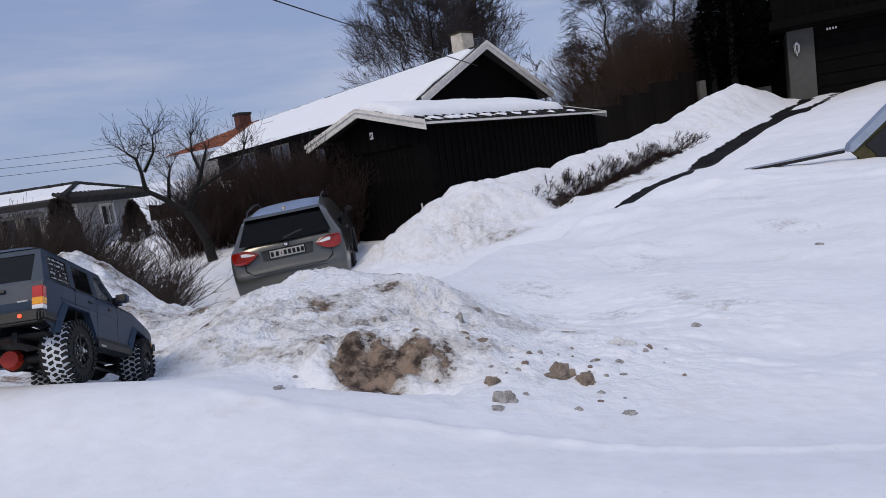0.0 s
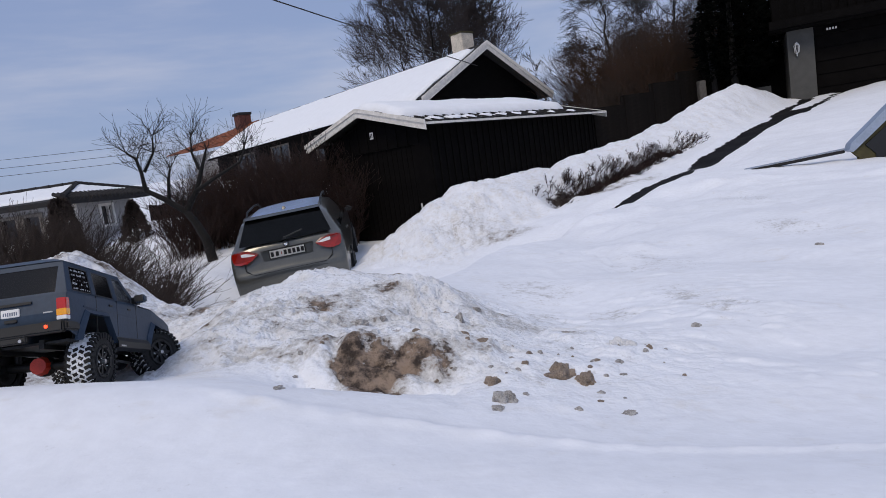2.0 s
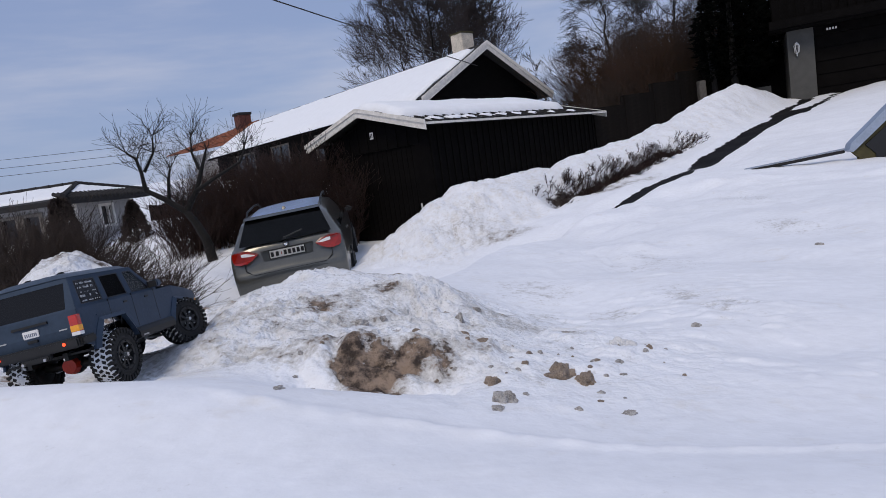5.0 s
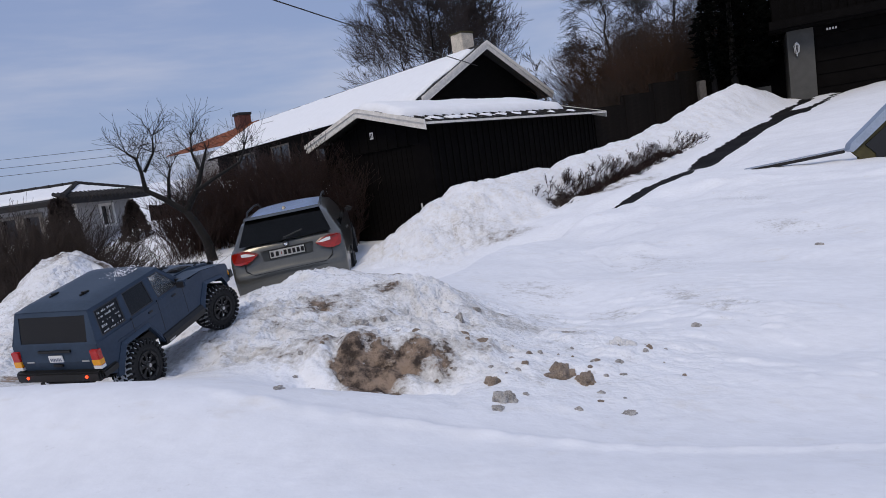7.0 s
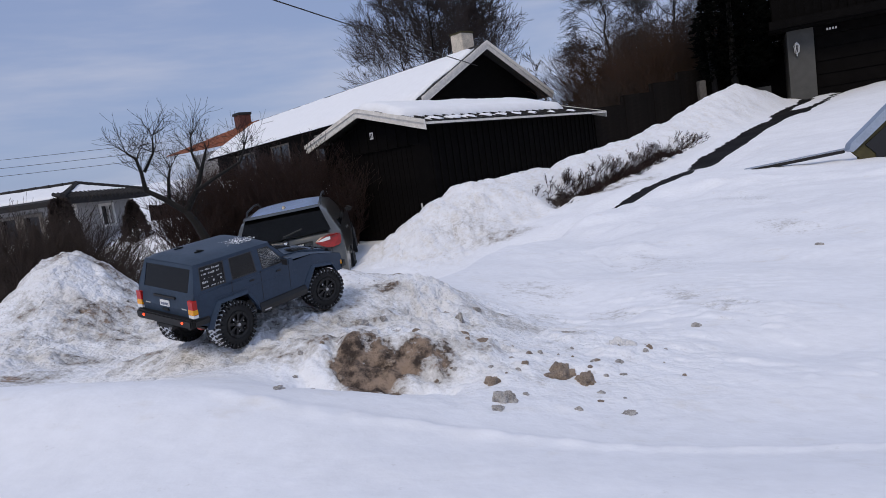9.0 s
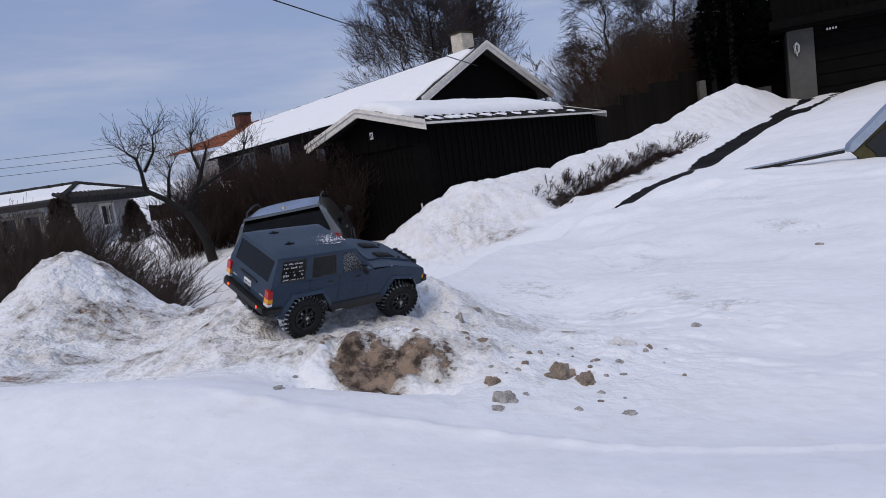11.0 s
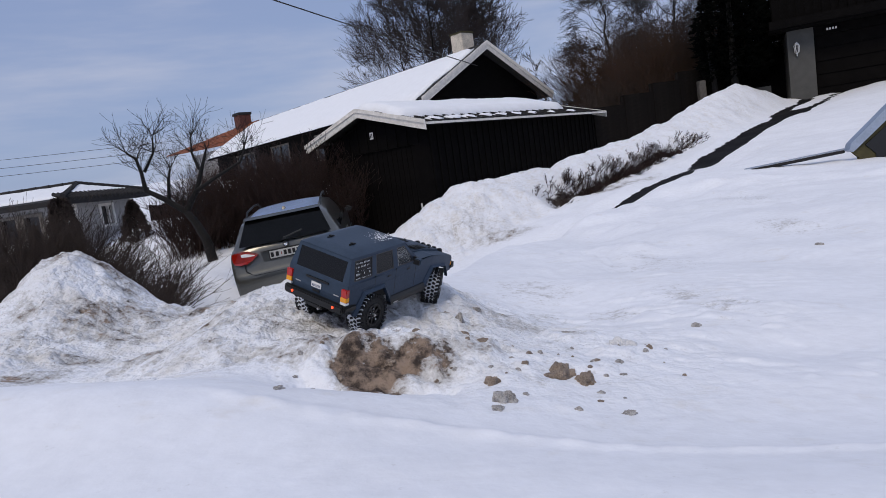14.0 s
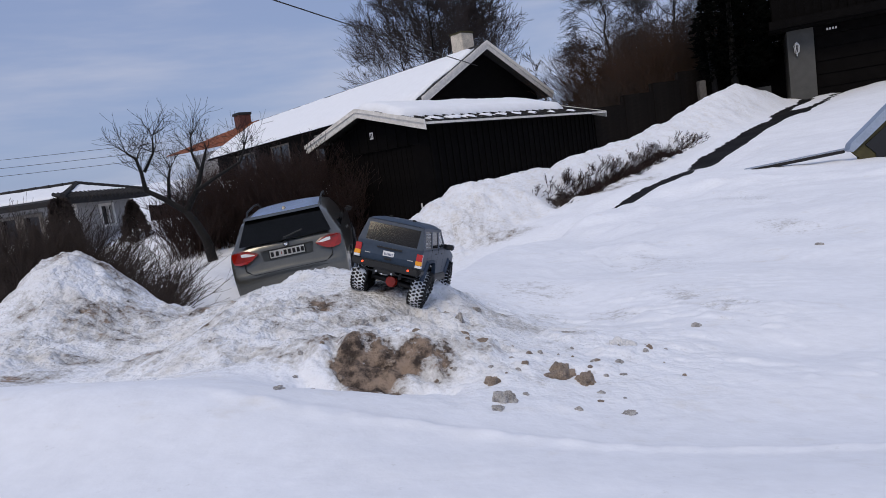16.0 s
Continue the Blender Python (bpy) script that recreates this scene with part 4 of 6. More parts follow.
    for s in (-1, 1):
        c = bmesh.new()
        box(c, -.013, .013, -.0025, .0025, 0, .004, bevel=.001)
        box(c, -.004, .004, -.005, .005, .001, .006, bevel=.001)
        part("body_clip", c, M_TBLACK, rf, "black body post and clip").matrix_basis = pose(-.178, s * .035, .1815, 0, 0, 0)
    dust = bmesh.new()
    rng = random.Random(4)
    for i in range(110):
        cx, cy = rng.gauss(-.072, .016), rng.gauss(-.038, .016)
        if abs(cy) > .07:
            continue
        r = rng.uniform(.0006, .0026)
        pts = [dust.verts.new((cx + r * rng.uniform(.5, 1.3) * math.cos(a), cy + r * rng.uniform(.5, 1.2) * math.sin(a), .1832)) for a in np.linspace(0, 6.28, 7)[:-1]]
        tp = dust.verts.new((cx, cy, .1846))
        for k in range(6):
            dust.faces.new((pts[k], pts[(k + 1) % 6], tp))
    tagged(part("snow_dust", dust, M_SNOWCRUST, rf), kind="stuff")
    # panes
    for s in (-1, 1):
        for nm, poly, gm in (("quarter_window", [(-.2385, .1175), (-.1645, .1175), (-.1575, zt), (-.2285, zt)], M_TGLASS),
                             ("door_window", [(-.1485, .1175), (-.0770, .1175), (-.0780, zt), (-.1440, zt)], M_TGLASS),
                             ("door_window", [(-.0610, .1175), (.0130, .1175), (-.0285, zt), (-.0605, zt)], M_TGLASS_CLEAR)):
            b = bmesh.new()
            side_panel(b, poly, s, .0008, -.0012)
            p = part(nm, b, gm, e, "smoked side window")
            # black surround
            tr = bmesh.new()
            for k in range(4):
                a, c = Vector(poly[k]), Vector(poly[(k + 1) % 4])
                mid = Vector((sum(q[0] for q in poly) / 4, sum(q[1] for q in poly) / 4))
                ai, ci = a + (mid - a) * .075, c + (mid - c) * .075
                side_panel(tr, [tuple(a), tuple(c), tuple(ci), tuple(ai)], s, .001, -.0004)
            part("seal", tr, M_TRIM, p)
            if nm == "quarter_window":
                for line, (tall, dense) in enumerate(((.0040, .8), (.0046, .75), (.0022, .5), (.0050, .6), (.0030, .7))):
                    zz = .1600 - line * .0085
                    x = -.224 - line * .0016
                    rng = random.Random(line + 3)
                    while x < -.171:
                        wd = rng.uniform(.0012, .0042)
                        hh = tall * rng.uniform(.55, 1.0)
                        if rng.random() < dense:
                            b2 = bmesh.new()
                            side_panel(b2, [(x, zz - .0046), (x + wd, zz - .0046), (x + wd + .0012, zz - .0046 + hh), (x + .0012, zz - .0046 + hh)], s, .0003, .0001)
                            part("lettering", b2, M_GREYINK, p)
                        x += wd + rng.uniform(.0006, .0022)
    def rear_pane(y0, y1, z0, z1, dx, t):
        b = bmesh.new()
        v = []
        for d in (dx, dx + t):
            for y, z in ((y0 * 1.03, z0), (y1 * 1.03, z0), (y1, z1), (y0, z1)):
                v.append(b.verts.new((rear_x(z) + d, y, z)))
        for f in ((0, 1, 2, 3), (7, 6, 5, 4), (0, 4, 5, 1), (1, 5, 6, 2), (2, 6, 7, 3), (3, 7, 4, 0)):
            b.faces.new([v[i] for i in f])
        bmesh.ops.recalc_face_normals(b, faces=b.faces[:])
        return b
    part("rear_window", rear_pane(-.0745, .0745, .1155, .163, .0012, .0008), M_TGLASS, e, "smoked rear window")
    ws = bmesh.new()
    ws.faces.new([ws.verts.new(p) for p in ((.0325, -.081, .117), (.0325, .081, .117), (-.0215, .072, .1705), (-.0215, -.072, .1705))])
    part("windscreen", ws, M_TGLASS_CLEAR, e)
    inner = bmesh.new()
    box(inner, -.250, .02, -.09, .09, .100, .1135, bevel=.002)
    part("interior", inner, M_TBLACK, e, "black interior floor")
    # tail: lamps, plate, handle, badges
    for s in (-1, 1):
        lamp = part("tail_lamp", boxed(-.2685, -.2555, s * .0885 - .0085, s * .0885 + .0085, .0655, .1025, bevel=.001), M_RED, e, "red, amber and clear tail lamp")
        part("indicator", boxed(-.2692, -.2550, s * .0885 - .0087, s * .0885 + .0087, .0722, .0835, bevel=.0006), M_AMBER, lamp)
        part("reversing_light", boxed(-.2692, -.2550, s * .0885 - .0087, s * .0885 + .0087, .0650, .0718, bevel=.0006), M_CLEAR, lamp)
    part("handle_recess", boxed(-.2662, -.262, -.036, .036, .0985, .1030), M_TBLACK, e, "black tailgate recess")
    pl = part("number_plate", boxed(-.2672, -.2645, -.016, .016, .0795, .0935, bevel=.001), M_WHITEINK, e, "small white plate")
    for i in range(7):
        part("mark", boxed(-.2676, -.2671, -.0125 + i * .0037, -.0103 + i * .0037, .0825, .0885), M_INKBLUE, pl)
    part("tailgate_latch", boxed(-.2675, -.263, -.011, .011, .070, .0755, bevel=.001), M_TBLACK, e)
    for y in (-.068, .056):
        part("badge", boxed(-.2663, -.264, y - .004, y + .012, .0795, .0818), M_GREYINK, e)
    # bumpers
    bp = bmesh.new()
    box(bp, -.2785, -.258, -.094, .094, .0435, .0625, bevel=.003)
    for s in (-1, 1):
        box(bp, -.272, -.225, s * .0945 - .006, s * .0945 + .006, .046, .0615, bevel=.003)
    box(bp, -.2755, -.262, -.03, .03, .0325, .044, bevel=.002)
    rb = part("rear_bumper", bp, M_TBLACK, e, "black rear bumper")
    for s in (-1, 1):
        l = bmesh.new()
        cyl(l, .0030, (-.2780, s * .066, .0545), (-.2805, s * .066, .0545), 14)
        part("marker_lamp", l, M_GLOWRED, rb, "lit red marker lamp")
        k = bmesh.new()
        cyl(k, .003, (-.276, s * .022, .036), (-.281, s * .022, .036), 10)
        part("shackle", k, M_STEEL, rb)
    fb = bmesh.new()
    box(fb, .243, .264, -.098, .098, .047, .064, bevel=.003)
    for s in (-1, 1):
        prism(fb, [(.240, .048), (.262, .050), (.258, .066), (.238, .072)], s * .092 - .008, s * .092 + .008)
    frb = part("front_bumper", fb, M_TBLACK, e, "black front bumper")
    for i in range(5):
        y = -.050 + i * .021
        l = bmesh.new()
        cyl(l, .0075, (.236, y, .1065), (.248, y, .1065), 16)
        part("spot_lamp", l, M_TBLACK, frb, "round black spot lamp")
    part("light_bar", boxed(.238, .245, -.065, .065, .096, .1005, bevel=.001), M_TBLACK, frb)
    gr = bmesh.new()
    box(gr, .2440, .2490, -.055, .055, .066, .095)
    for i in range(8):
        box(gr, .2492, .2515, -.05 + i * .0135, -.0445 + i * .0135, .068, .093)
    part("grille", gr, M_TBLACK, e)
    for s in (-1, 1):
        part("headlamp", boxed(.2435, .2495, s * .072 - .014, s * .072 + .014, .070, .094, bevel=.002), M_CLEAR, e)
        part("side_lamp", boxed(.2360, .2450, s * .0930 - .004, s * .0930 + .004, .074, .086, bevel=.001), M_AMBER, e, "amber side lamp")
    # flares, sills, handles, mirrors
    for s in (-1, 1):
        for cx, A in ((AX_R, A_r), (AX_F, A_f)):
            fl = bmesh.new()
            up = [(x + (x - cx) * .13, z + (.0070 if 0 < k < 5 else 0)) for k, (x, z) in enumerate(A)]
            for k in range(5):
                q = [A[k], A[k + 1], up[k + 1], up[k]]
                a = [fl.verts.new((x, s * (shell_y(x, z) + (.0075 if n < 2 else .0015)), z)) for n, (x, z) in enumerate(q)]
                b = [fl.verts.new((x, s * (shell_y(x, z) - .004), z)) for n, (x, z) in enumerate(q)]
                for f in ((a[0], a[1], a[2], a[3]), (b[0], a[0], a[3], b[3]), (b[1], b[0], b[3], b[2]), (a[1], b[1], b[2], a[2]), (a[0], b[0], b[1], a[1]), (a[3], a[2], b[2], b[3])):
                    fl.faces.new(f)
            bmesh.ops.remove_doubles(fl, verts=fl.verts[:], dist=.0004)
            bmesh.ops.recalc_face_normals(fl, faces=fl.faces[:])
            part("wheel_flare", fl, M_TPAINT, e)
        sl = bmesh.new()
        xa, xb = A_r[0][0] + .003, A_f[5][0] - .003
        prism(sl, [(s * .097, zr - .010), (s * .106, zr - .008), (s * .106, zr + .004), (s * .1015, zr + .012), (s * .088, zr + .018), (s * .088, zr - .012)], xa, xb, axis=0)
        part("rock_slider", sl, M_TBLACK, e, "black sill guard")
        part("sill_glint", boxed(xa + .01, xa + .03, min(s * .1062, s * .1070), max(s * .1062, s * .1070), zr - .006, zr - .003), M_STEEL, e)
        for x in (-.085, -.003):
            part("door_handle", boxed(x - .018, x - .004, min(s * .0978, s * .1005), max(s * .0978, s * .1005), .1005, .1045, bevel=.0008), M_TBLACK, e)
        part("crease", boxed(-.205, .13, min(s * .0975, s * .0995), max(s * .0975, s * .0995), .0905, .0925), M_TPAINT, e)
        for x in (-.152, -.068, .02):
            part("door_gap", boxed(x - .0006, x + .0006, min(s * .0970, s * .0989), max(s * .0970, s * .0989), .046, .116), M_TBLACK, e)
        mr = bmesh.new()
        box(mr, -.010, .008, s * .119 - .011, s * .119 + .011, .1165, .1325, bevel=.003)
        mir = part("mirror", mr, M_TPAINT, e, "slate-blue door mirror")
        mb = bmesh.new()
        prism(mb, [(.010, .117), (.026, .117), (.012, .131), (.006, .131)], s * .094 - .002, s * .110 + .002)
        part("bracket", mb, M_TBLACK, mir)
        part("mirror_glass", boxed(-.0112, -.0102, s * .119 - .009, s * .119 + .009, .118, .131), M_TRIM, mir)
    # chassis
    ch = bmesh.new()
    for s in (-1, 1):
        box(ch, -.24, .24, s * .038 - .004, s * .038 + .004, .022, .038)
    box(ch, -.05, .06, -.034, .034, .004, .03, bevel=.004)
    box(ch, -.235, -.1, -.085, .085, .030, .034)
    box(ch, .08, .235, -.085, .085, .034, .038)
    part("chassis", ch, M_TBLACK, e, "black chassis rails")
    for x in (AX_R, AX_F):
        for s in (-1, 1):
            t = bmesh.new()
            cyl(t, .0075, (x + (.02 if x < 0 else -.02), s * .062, .005), (x + (.006 if x < 0 else -.006), s * .05, .085), 12)
            part("shock_absorber", t, M_TBLACK, e)
            t = bmesh.new()
            cyl(t, .003, (x, s * .045, 0), (x * .25, s * .03, .012), 8)
            part("link", t, M_STEEL, e)
    # short overhangs: the shell ends close behind and before the wheels
    def tuck(p):
        x = p[0]
        x = .145 + (x - .145) * .72 if x > .145 else (-.165 + (x + .165) * .88 if x < -.165 else x)
        fall = max(0, x - .10) * .16 if p[2] > .068 else 0
        return Vector((x, p[1] * (.972 - max(0, x - .10) * .35), p[2] - fall))
    for o in e.children_recursive:
        base = o.matrix_basis.translation.copy()
        if o.type == "MESH":
            for v in o.data.vertices:
                v.co = tuck(v.co + base) - tuck(base)
        o.matrix_basis = Matrix.Translation(tuck(base) - base) @ o.matrix_basis
    axles, wheels = {}, {}
    for nm, x in (("rear", AX_R), ("front", AX_F)):
        a = bmesh.new()
        cyl(a, .0085, (0, -.062, 0), (0, .062, 0), 14)
        bmesh.ops.create_uvsphere(a, u_segments=14, v_segments=8, radius=.019, matrix=Matrix.Diagonal((1, 1.15, 1, 1)))
        ax = part("axle", a, M_TBLACK, e, "black solid axle")
        ax.matrix_basis = pose(x, 0, .01)
        d = bmesh.new()
        sx = -1 if x < 0 else 1
        cyl(d, .0175, (sx * .010, 0, 0), (sx * .0225, 0, 0), 10, r2=.0145)
        part("differential_cover", d, M_REDMETAL, ax, "red differential cover")
        axles[nm] = ax
        for s in (-1, 1):
            w = new("wheel")
            w.empty_display_size = .02
            w.parent = e
            w.matrix_basis = pose(x, s * TRACK, .01)
            spin = w
            truck_wheel(spin, nm == "rear")
            if s > 0:
                for c in w.children:
                    c.matrix_basis = pose(0, 0, 0, 0, 0, 180)
            wheels[(nm, s)] = w
    return e, axles, wheels


TRUCK, AXLES, WHEELS = truck()


# ---- the grey estate car ----
M_CARPAINT = mat("grey_green_metallic_paint", (0.105, 0.105, 0.096), 0.28, 0.6, var=0.06, scale=5, coat=0.7)
M_CARGLASS = mat("black_car_glass", (0.006, 0.0065, 0.007), 0.06, var=0.1, scale=3, spec=0.30)
M_CHROME = mat("chrome", (0.7, 0.7, 0.72), 0.15, 1.0, var=0.04)
M_PLATE = mat("white_number_plate", (0.72, 0.72, 0.70), 0.4, var=0.05, scale=20)
# pale blue that puts the sky's reflection into the car roof's colour
M_ROOF_SHEEN = mat("sky_sheen_paint", (0.46, 0.58, 0.82), 0.3, 0.0, var=0.15, scale=8)
M_ALLOY = mat("dirty_alloy", (0.10, 0.10, 0.10), 0.5, 0.5, var=0.2)
M_CARRED = mat("dark_red_lens", (0.30, 0.010, 0.004), 0.15, var=0.15, scale=25, coat=0.5)
M_ROUNDEL = mat("blue_white_roundel", (0.35, 0.42, 0.55), 0.3, var=0.1)


def estate_car():
    e = thing("estate_car", "dark grey metallic estate car parked on the snowy drive", "car", pose(-2.275, 9.85, -0.018, 4.6, -3.4, 6.04))
    # body as sections from tail to nose: y, top height, roof half-width, belt half-width
    top = [(0.0, .60), (.03, .66), (.05, .70), (.10, .86), (.13, .96), (.16, 1.03), (.30, 1.19), (.42, 1.31), (.50, 1.375), (.62, 1.402), (.9, 1.425), (1.5, 1.44), (2.1, 1.42), (2.5, 1.36), (2.9, 1.18), (3.25, 1.0), (3.6, .96), (4.1, .88), (4.4, .76), (4.5, .62)]
    b = bmesh.new()
    rows = []
    half = [(.0, .30, .80), (.02, .34, .835), (.06, .40, .855), (.3, .42, .89), (.9, .42, .905), (2.2, .42, .908), (3.6, .42, .90), (4.2, .42, .86), (4.5, .40, .76)]
    hy = [h[0] for h in half]
    for y, zt in top:
        w = float(np.interp(y, hy, [h[2] for h in half]))
        row = []
        zs = [.24, .34, .48, .60, .72, .84, .93, .985]
        prof = [.955, .985, .995, 1.0, 1.0, .992, .975, .945]
        pts = []
        for z, k in zip(zs, prof):
            zz = min(z, zt - .02 * (8 - zs.index(z)) if zt < 1.0 else z)
            pts.append((w * k, zz))
        belt_w = w * .93
        roof_w = min(belt_w, .62)
        for k in range(1, 9):
            t = k / 8
            z0 = pts[7][1]
            if zt > 1.03:
                zz = z0 + (zt - z0) * (1 - (1 - t) ** 1.9) if t > .6 else z0 + (zt - z0) * t * 1.36
                zz = min(zz, zt)
                wk = belt_w + (roof_w - belt_w) * min(1, (zz - z0) / max(.05, zt - z0)) ** 1.3
                if t > .72:
                    wk = roof_w * (1 - t) / .28 * .96
                    zz = zt - .03 * ((1 - (1 - t) / .28) < .01) * 0 - .035 * ((1 - t) / .28) ** 2.5
            else:
                wk = w * .93 * (1 - t)
                zz = z0 + (zt - z0) * t
            pts.append((max(0, wk), zz))
        ring = [b.verts.new((x, y, z)) for x, z in pts] + [b.verts.new((-x, y, z)) for x, z in reversed(pts[:-1])]
        rows.append(ring)
    for p, q in zip(rows, rows[1:]):
        for i in range(len(p) - 1):
            b.faces.new((p[i], p[i + 1], q[i + 1], q[i]))
    b.faces.new(rows[0])
    b.faces.new(list(reversed(rows[-1])))
    bmesh.ops.recalc_face_normals(b, faces=b.faces[:])
    part("body", b, M_CARPAINT, e, "dark grey metallic body", smooth=True)

    def patch(pts, off=(0, -.006, .002), t=.01, cols=10, bulge=.03):
        """A bowed plate over four corners (left bottom, right bottom, right top, left top)."""
        bm = bmesh.new()
        P = [Vector(p) for p in pts]
        rws = []
        for j in range(5):
            v = j / 4
            row = []
            for i in range(cols + 1):
                u = i / cols
                q = (P[0] * (1 - u) + P[1] * u) * (1 - v) + (P[3] * (1 - u) + P[2] * u) * v
                q = q + Vector((0, -bulge * (1 - (2 * u - 1) ** 2), 0)) + Vector(off)
                row.append(bm.verts.new(q))
            rws.append(row)
        for r, s in zip(rws, rws[1:]):
            for i in range(cols):
                bm.faces.new((r[i], r[i + 1], s[i + 1], s[i]))
        bmesh.ops.solidify(bm, geom=bm.faces[:], thickness=t)
        bmesh.ops.recalc_face_normals(bm, faces=bm.faces[:])
        return bm
    rw = part("rear_window", patch([(-.70, .20, 1.035), (.70, .20, 1.035), (.575, .55, 1.385), (-.575, .55, 1.385)], (0, -.04, .01), bulge=.05), M_CARGLASS, e, "black rear window", smooth=False)
    wp = bmesh.new()
    cyl(wp, .012, (0, .06, 1.085), (.28, .095, 1.15), 8)
    cyl(wp, .02, (0, .05, 1.075), (0, .10, 1.075), 10)
    part("wiper", wp, M_TBLACK, rw)
    part("spoiler", patch([(-.60, .46, 1.385), (.60, .46, 1.385), (.60, .62, 1.412), (-.60, .62, 1.412)], (0, -.02, .012), .02, bulge=.04), M_CARPAINT, e)
    # tailgate seams and recess
    seam = bmesh.new()
    for s in (-1, 1):
        box(seam, s * .655 - .004, s * .655 + .004, .035, .075, .70, .80)
        prism(seam, [(s * .651, .70), (s * .659, .70), (s * .56, .615), (s * .55, .618)], .02, .05)
    box(seam, -.55, .55, .005, .045, .613, .621)
    part("tailgate_gap", seam, M_TBLACK, e)
    rec = part("plate_recess", patch([(-.37, .085, .775), (.37, .085, .775), (.40, .115, .935), (-.40, .115, .935)], (0, -.012, 0), .008, bulge=.0), M_CARPAINT, e)
    part("recess_shade", patch([(-.37, .10, .926), (.37, .10, .926), (.40, .115, .94), (-.40, .115, .94)], (0, -.028, 0), .008, bulge=0), M_TBLACK, rec)
    npl = part("number_plate", patch([(-.26, .08, .81), (.26, .08, .81), (.26, .10, .92), (-.26, .10, .92)], (0, -.03, 0), .006, bulge=0), M_PLATE, e, "white number plate with black bars")
    part("plate_surround", patch([(-.275, .082, .797), (.275, .082, .797), (.275, .102, .932), (-.275, .102, .932)], (0, -.026, 0), .004, bulge=0), M_TBLACK, npl)
    for i, x in enumerate((-.225, -.150, -.030, .035, .10, .165, .23)):
        part("mark", patch([(x - .022, .08, .832), (x + .022, .08, .832), (x + .022, .098, .90), (x - .022, .098, .90)], (0, -.0375, 0), .002, cols=2, bulge=0), M_TBLACK, npl)
    part("sticker", patch([(-.092, .08, .85), (-.082, .08, .85), (-.082, .098, .89), (-.092, .098, .89)], (0, -.0375, 0), .002, cols=2, bulge=0), M_CARRED, npl)
    ro = bmesh.new()
    cyl(ro, .042, (0, .075, .985), (0, .13, .992), 24)
    rd = part("emblem", ro, M_TBLACK, e, "round blue and white emblem")
    for k in range(4):
        q = bmesh.new()
        pts = [(0, 0)] + [(.027 * math.cos(a), .027 * math.sin(a)) for a in np.linspace(k * math.pi / 2, (k + 1) * math.pi / 2, 6)]
        prism(q, pts, 0, .004)
        part("quarter", q, M_PLATE if k % 2 else M_ROUNDEL, rd).matrix_basis = pose(0, .0715, .9845, -7, 0, 0)
    # tail lamps: red body wrapping the corner with a clear wedge on the inner side
    for s in (-1, 1):
        def lens(poly, y_in, y_out, push):
            bm = bmesh.new()
            f, k = [], []
            for x, z in poly:
                u = (x - .42) / .46
                y = .070 + .02 * (z - .8) / .15 + max(0, u - .55) ** 2 * .9
                f.append(bm.verts.new((s * (x + .25 * push * max(0, u)), y - push, z)))
                k.append(bm.verts.new((s * (x - .02), y + .1, z)))
            bm.faces.new(f)
            bm.faces.new(list(reversed(k)))
            n = len(f)
            for i in range(n):
                bm.faces.new((f[i], k[i], k[(i + 1) % n], f[(i + 1) % n]))
            bmesh.ops.recalc_face_normals(bm, faces=bm.faces[:])
            return bm
        tl = part("tail_lamp", lens([(.44, .905), (.52, .845), (.60, .805), (.70, .80), (.77, .81), (.80, .83), (.818, .90), (.81, .97), (.77, .985), (.70, .985), (.60, .975), (.50, .94)], 0, 0, .058), M_CARRED, e, "red and clear tail lamp")
        part("clear_wedge", lens([(.46, .915), (.53, .905), (.60, .91), (.66, .918), (.665, .962), (.60, .958), (.52, .936)], 0, 0, .063), M_CLEAR, tl)
    bl = bmesh.new()
    box(bl, -.74, .74, -.018, .03, .20, .335, bevel=.01)
    part("diffuser", bl, M_TBLACK, e, "black lower bumper insert")
    part("bumper_crease", patch([(-.80, .02, .565), (.80, .02, .565), (.79, .03, .60), (-.79, .03, .60)], (0, -.012, 0), .02, bulge=.02), M_CARPAINT, e)
    for x in (-.52, -.43):
        t = bmesh.new()
        cyl(t, .035, (x, -.03, .30), (x, .2, .30), 14)
        part("tailpipe", t, M_CHROME, e)
    for s in (-1, 1):
        rl = bmesh.new()
        pts = [(s * .585, .75, 1.40), (s * .59, .95, 1.475), (s * .59, 1.7, 1.495), (s * .59, 2.2, 1.47), (s * .58, 2.35, 1.40)]
        for a, c in zip(pts, pts[1:]):
            cyl(rl, .016, a, c, 8)
        part("roof_rail", rl, M_TBLACK, e, "black roof rail")
        for nm, poly in (("side_window", [(.55, 1.03), (1.25, 1.02), (1.25, 1.33), (.95, 1.31)]), ("side_window", [(1.32, 1.02), (2.15, 1.0), (2.05, 1.35), (1.32, 1.34)]), ("side_window", [(2.22, 1.0), (3.0, .99), (2.45, 1.31), (2.13, 1.35)])):
            wn = bmesh.new()
            o = [wn.verts.new((s * (.862 - (z - 1.0) * .62), y, z)) for y, z in poly]
            i = [wn.verts.new((s * (.80 - (z - 1.0) * .62), y, z)) for y, z in poly]
            wn.faces.new(o), wn.faces.new(list(reversed(i)))
            for k in range(4):
                wn.faces.new((o[k], i[k], i[(k + 1) % 4], o[(k + 1) % 4]))
            bmesh.ops.recalc_face_normals(wn, faces=wn.faces[:])
            part(nm, wn, M_CARGLASS, e, "dark side window")
        mr = bmesh.new()
        box(mr, s * .95 - .065, s * .95 + .065, 2.62, 2.72, .985, 1.075, bevel=.025)
        part("mirror", mr, M_TBLACK, e)
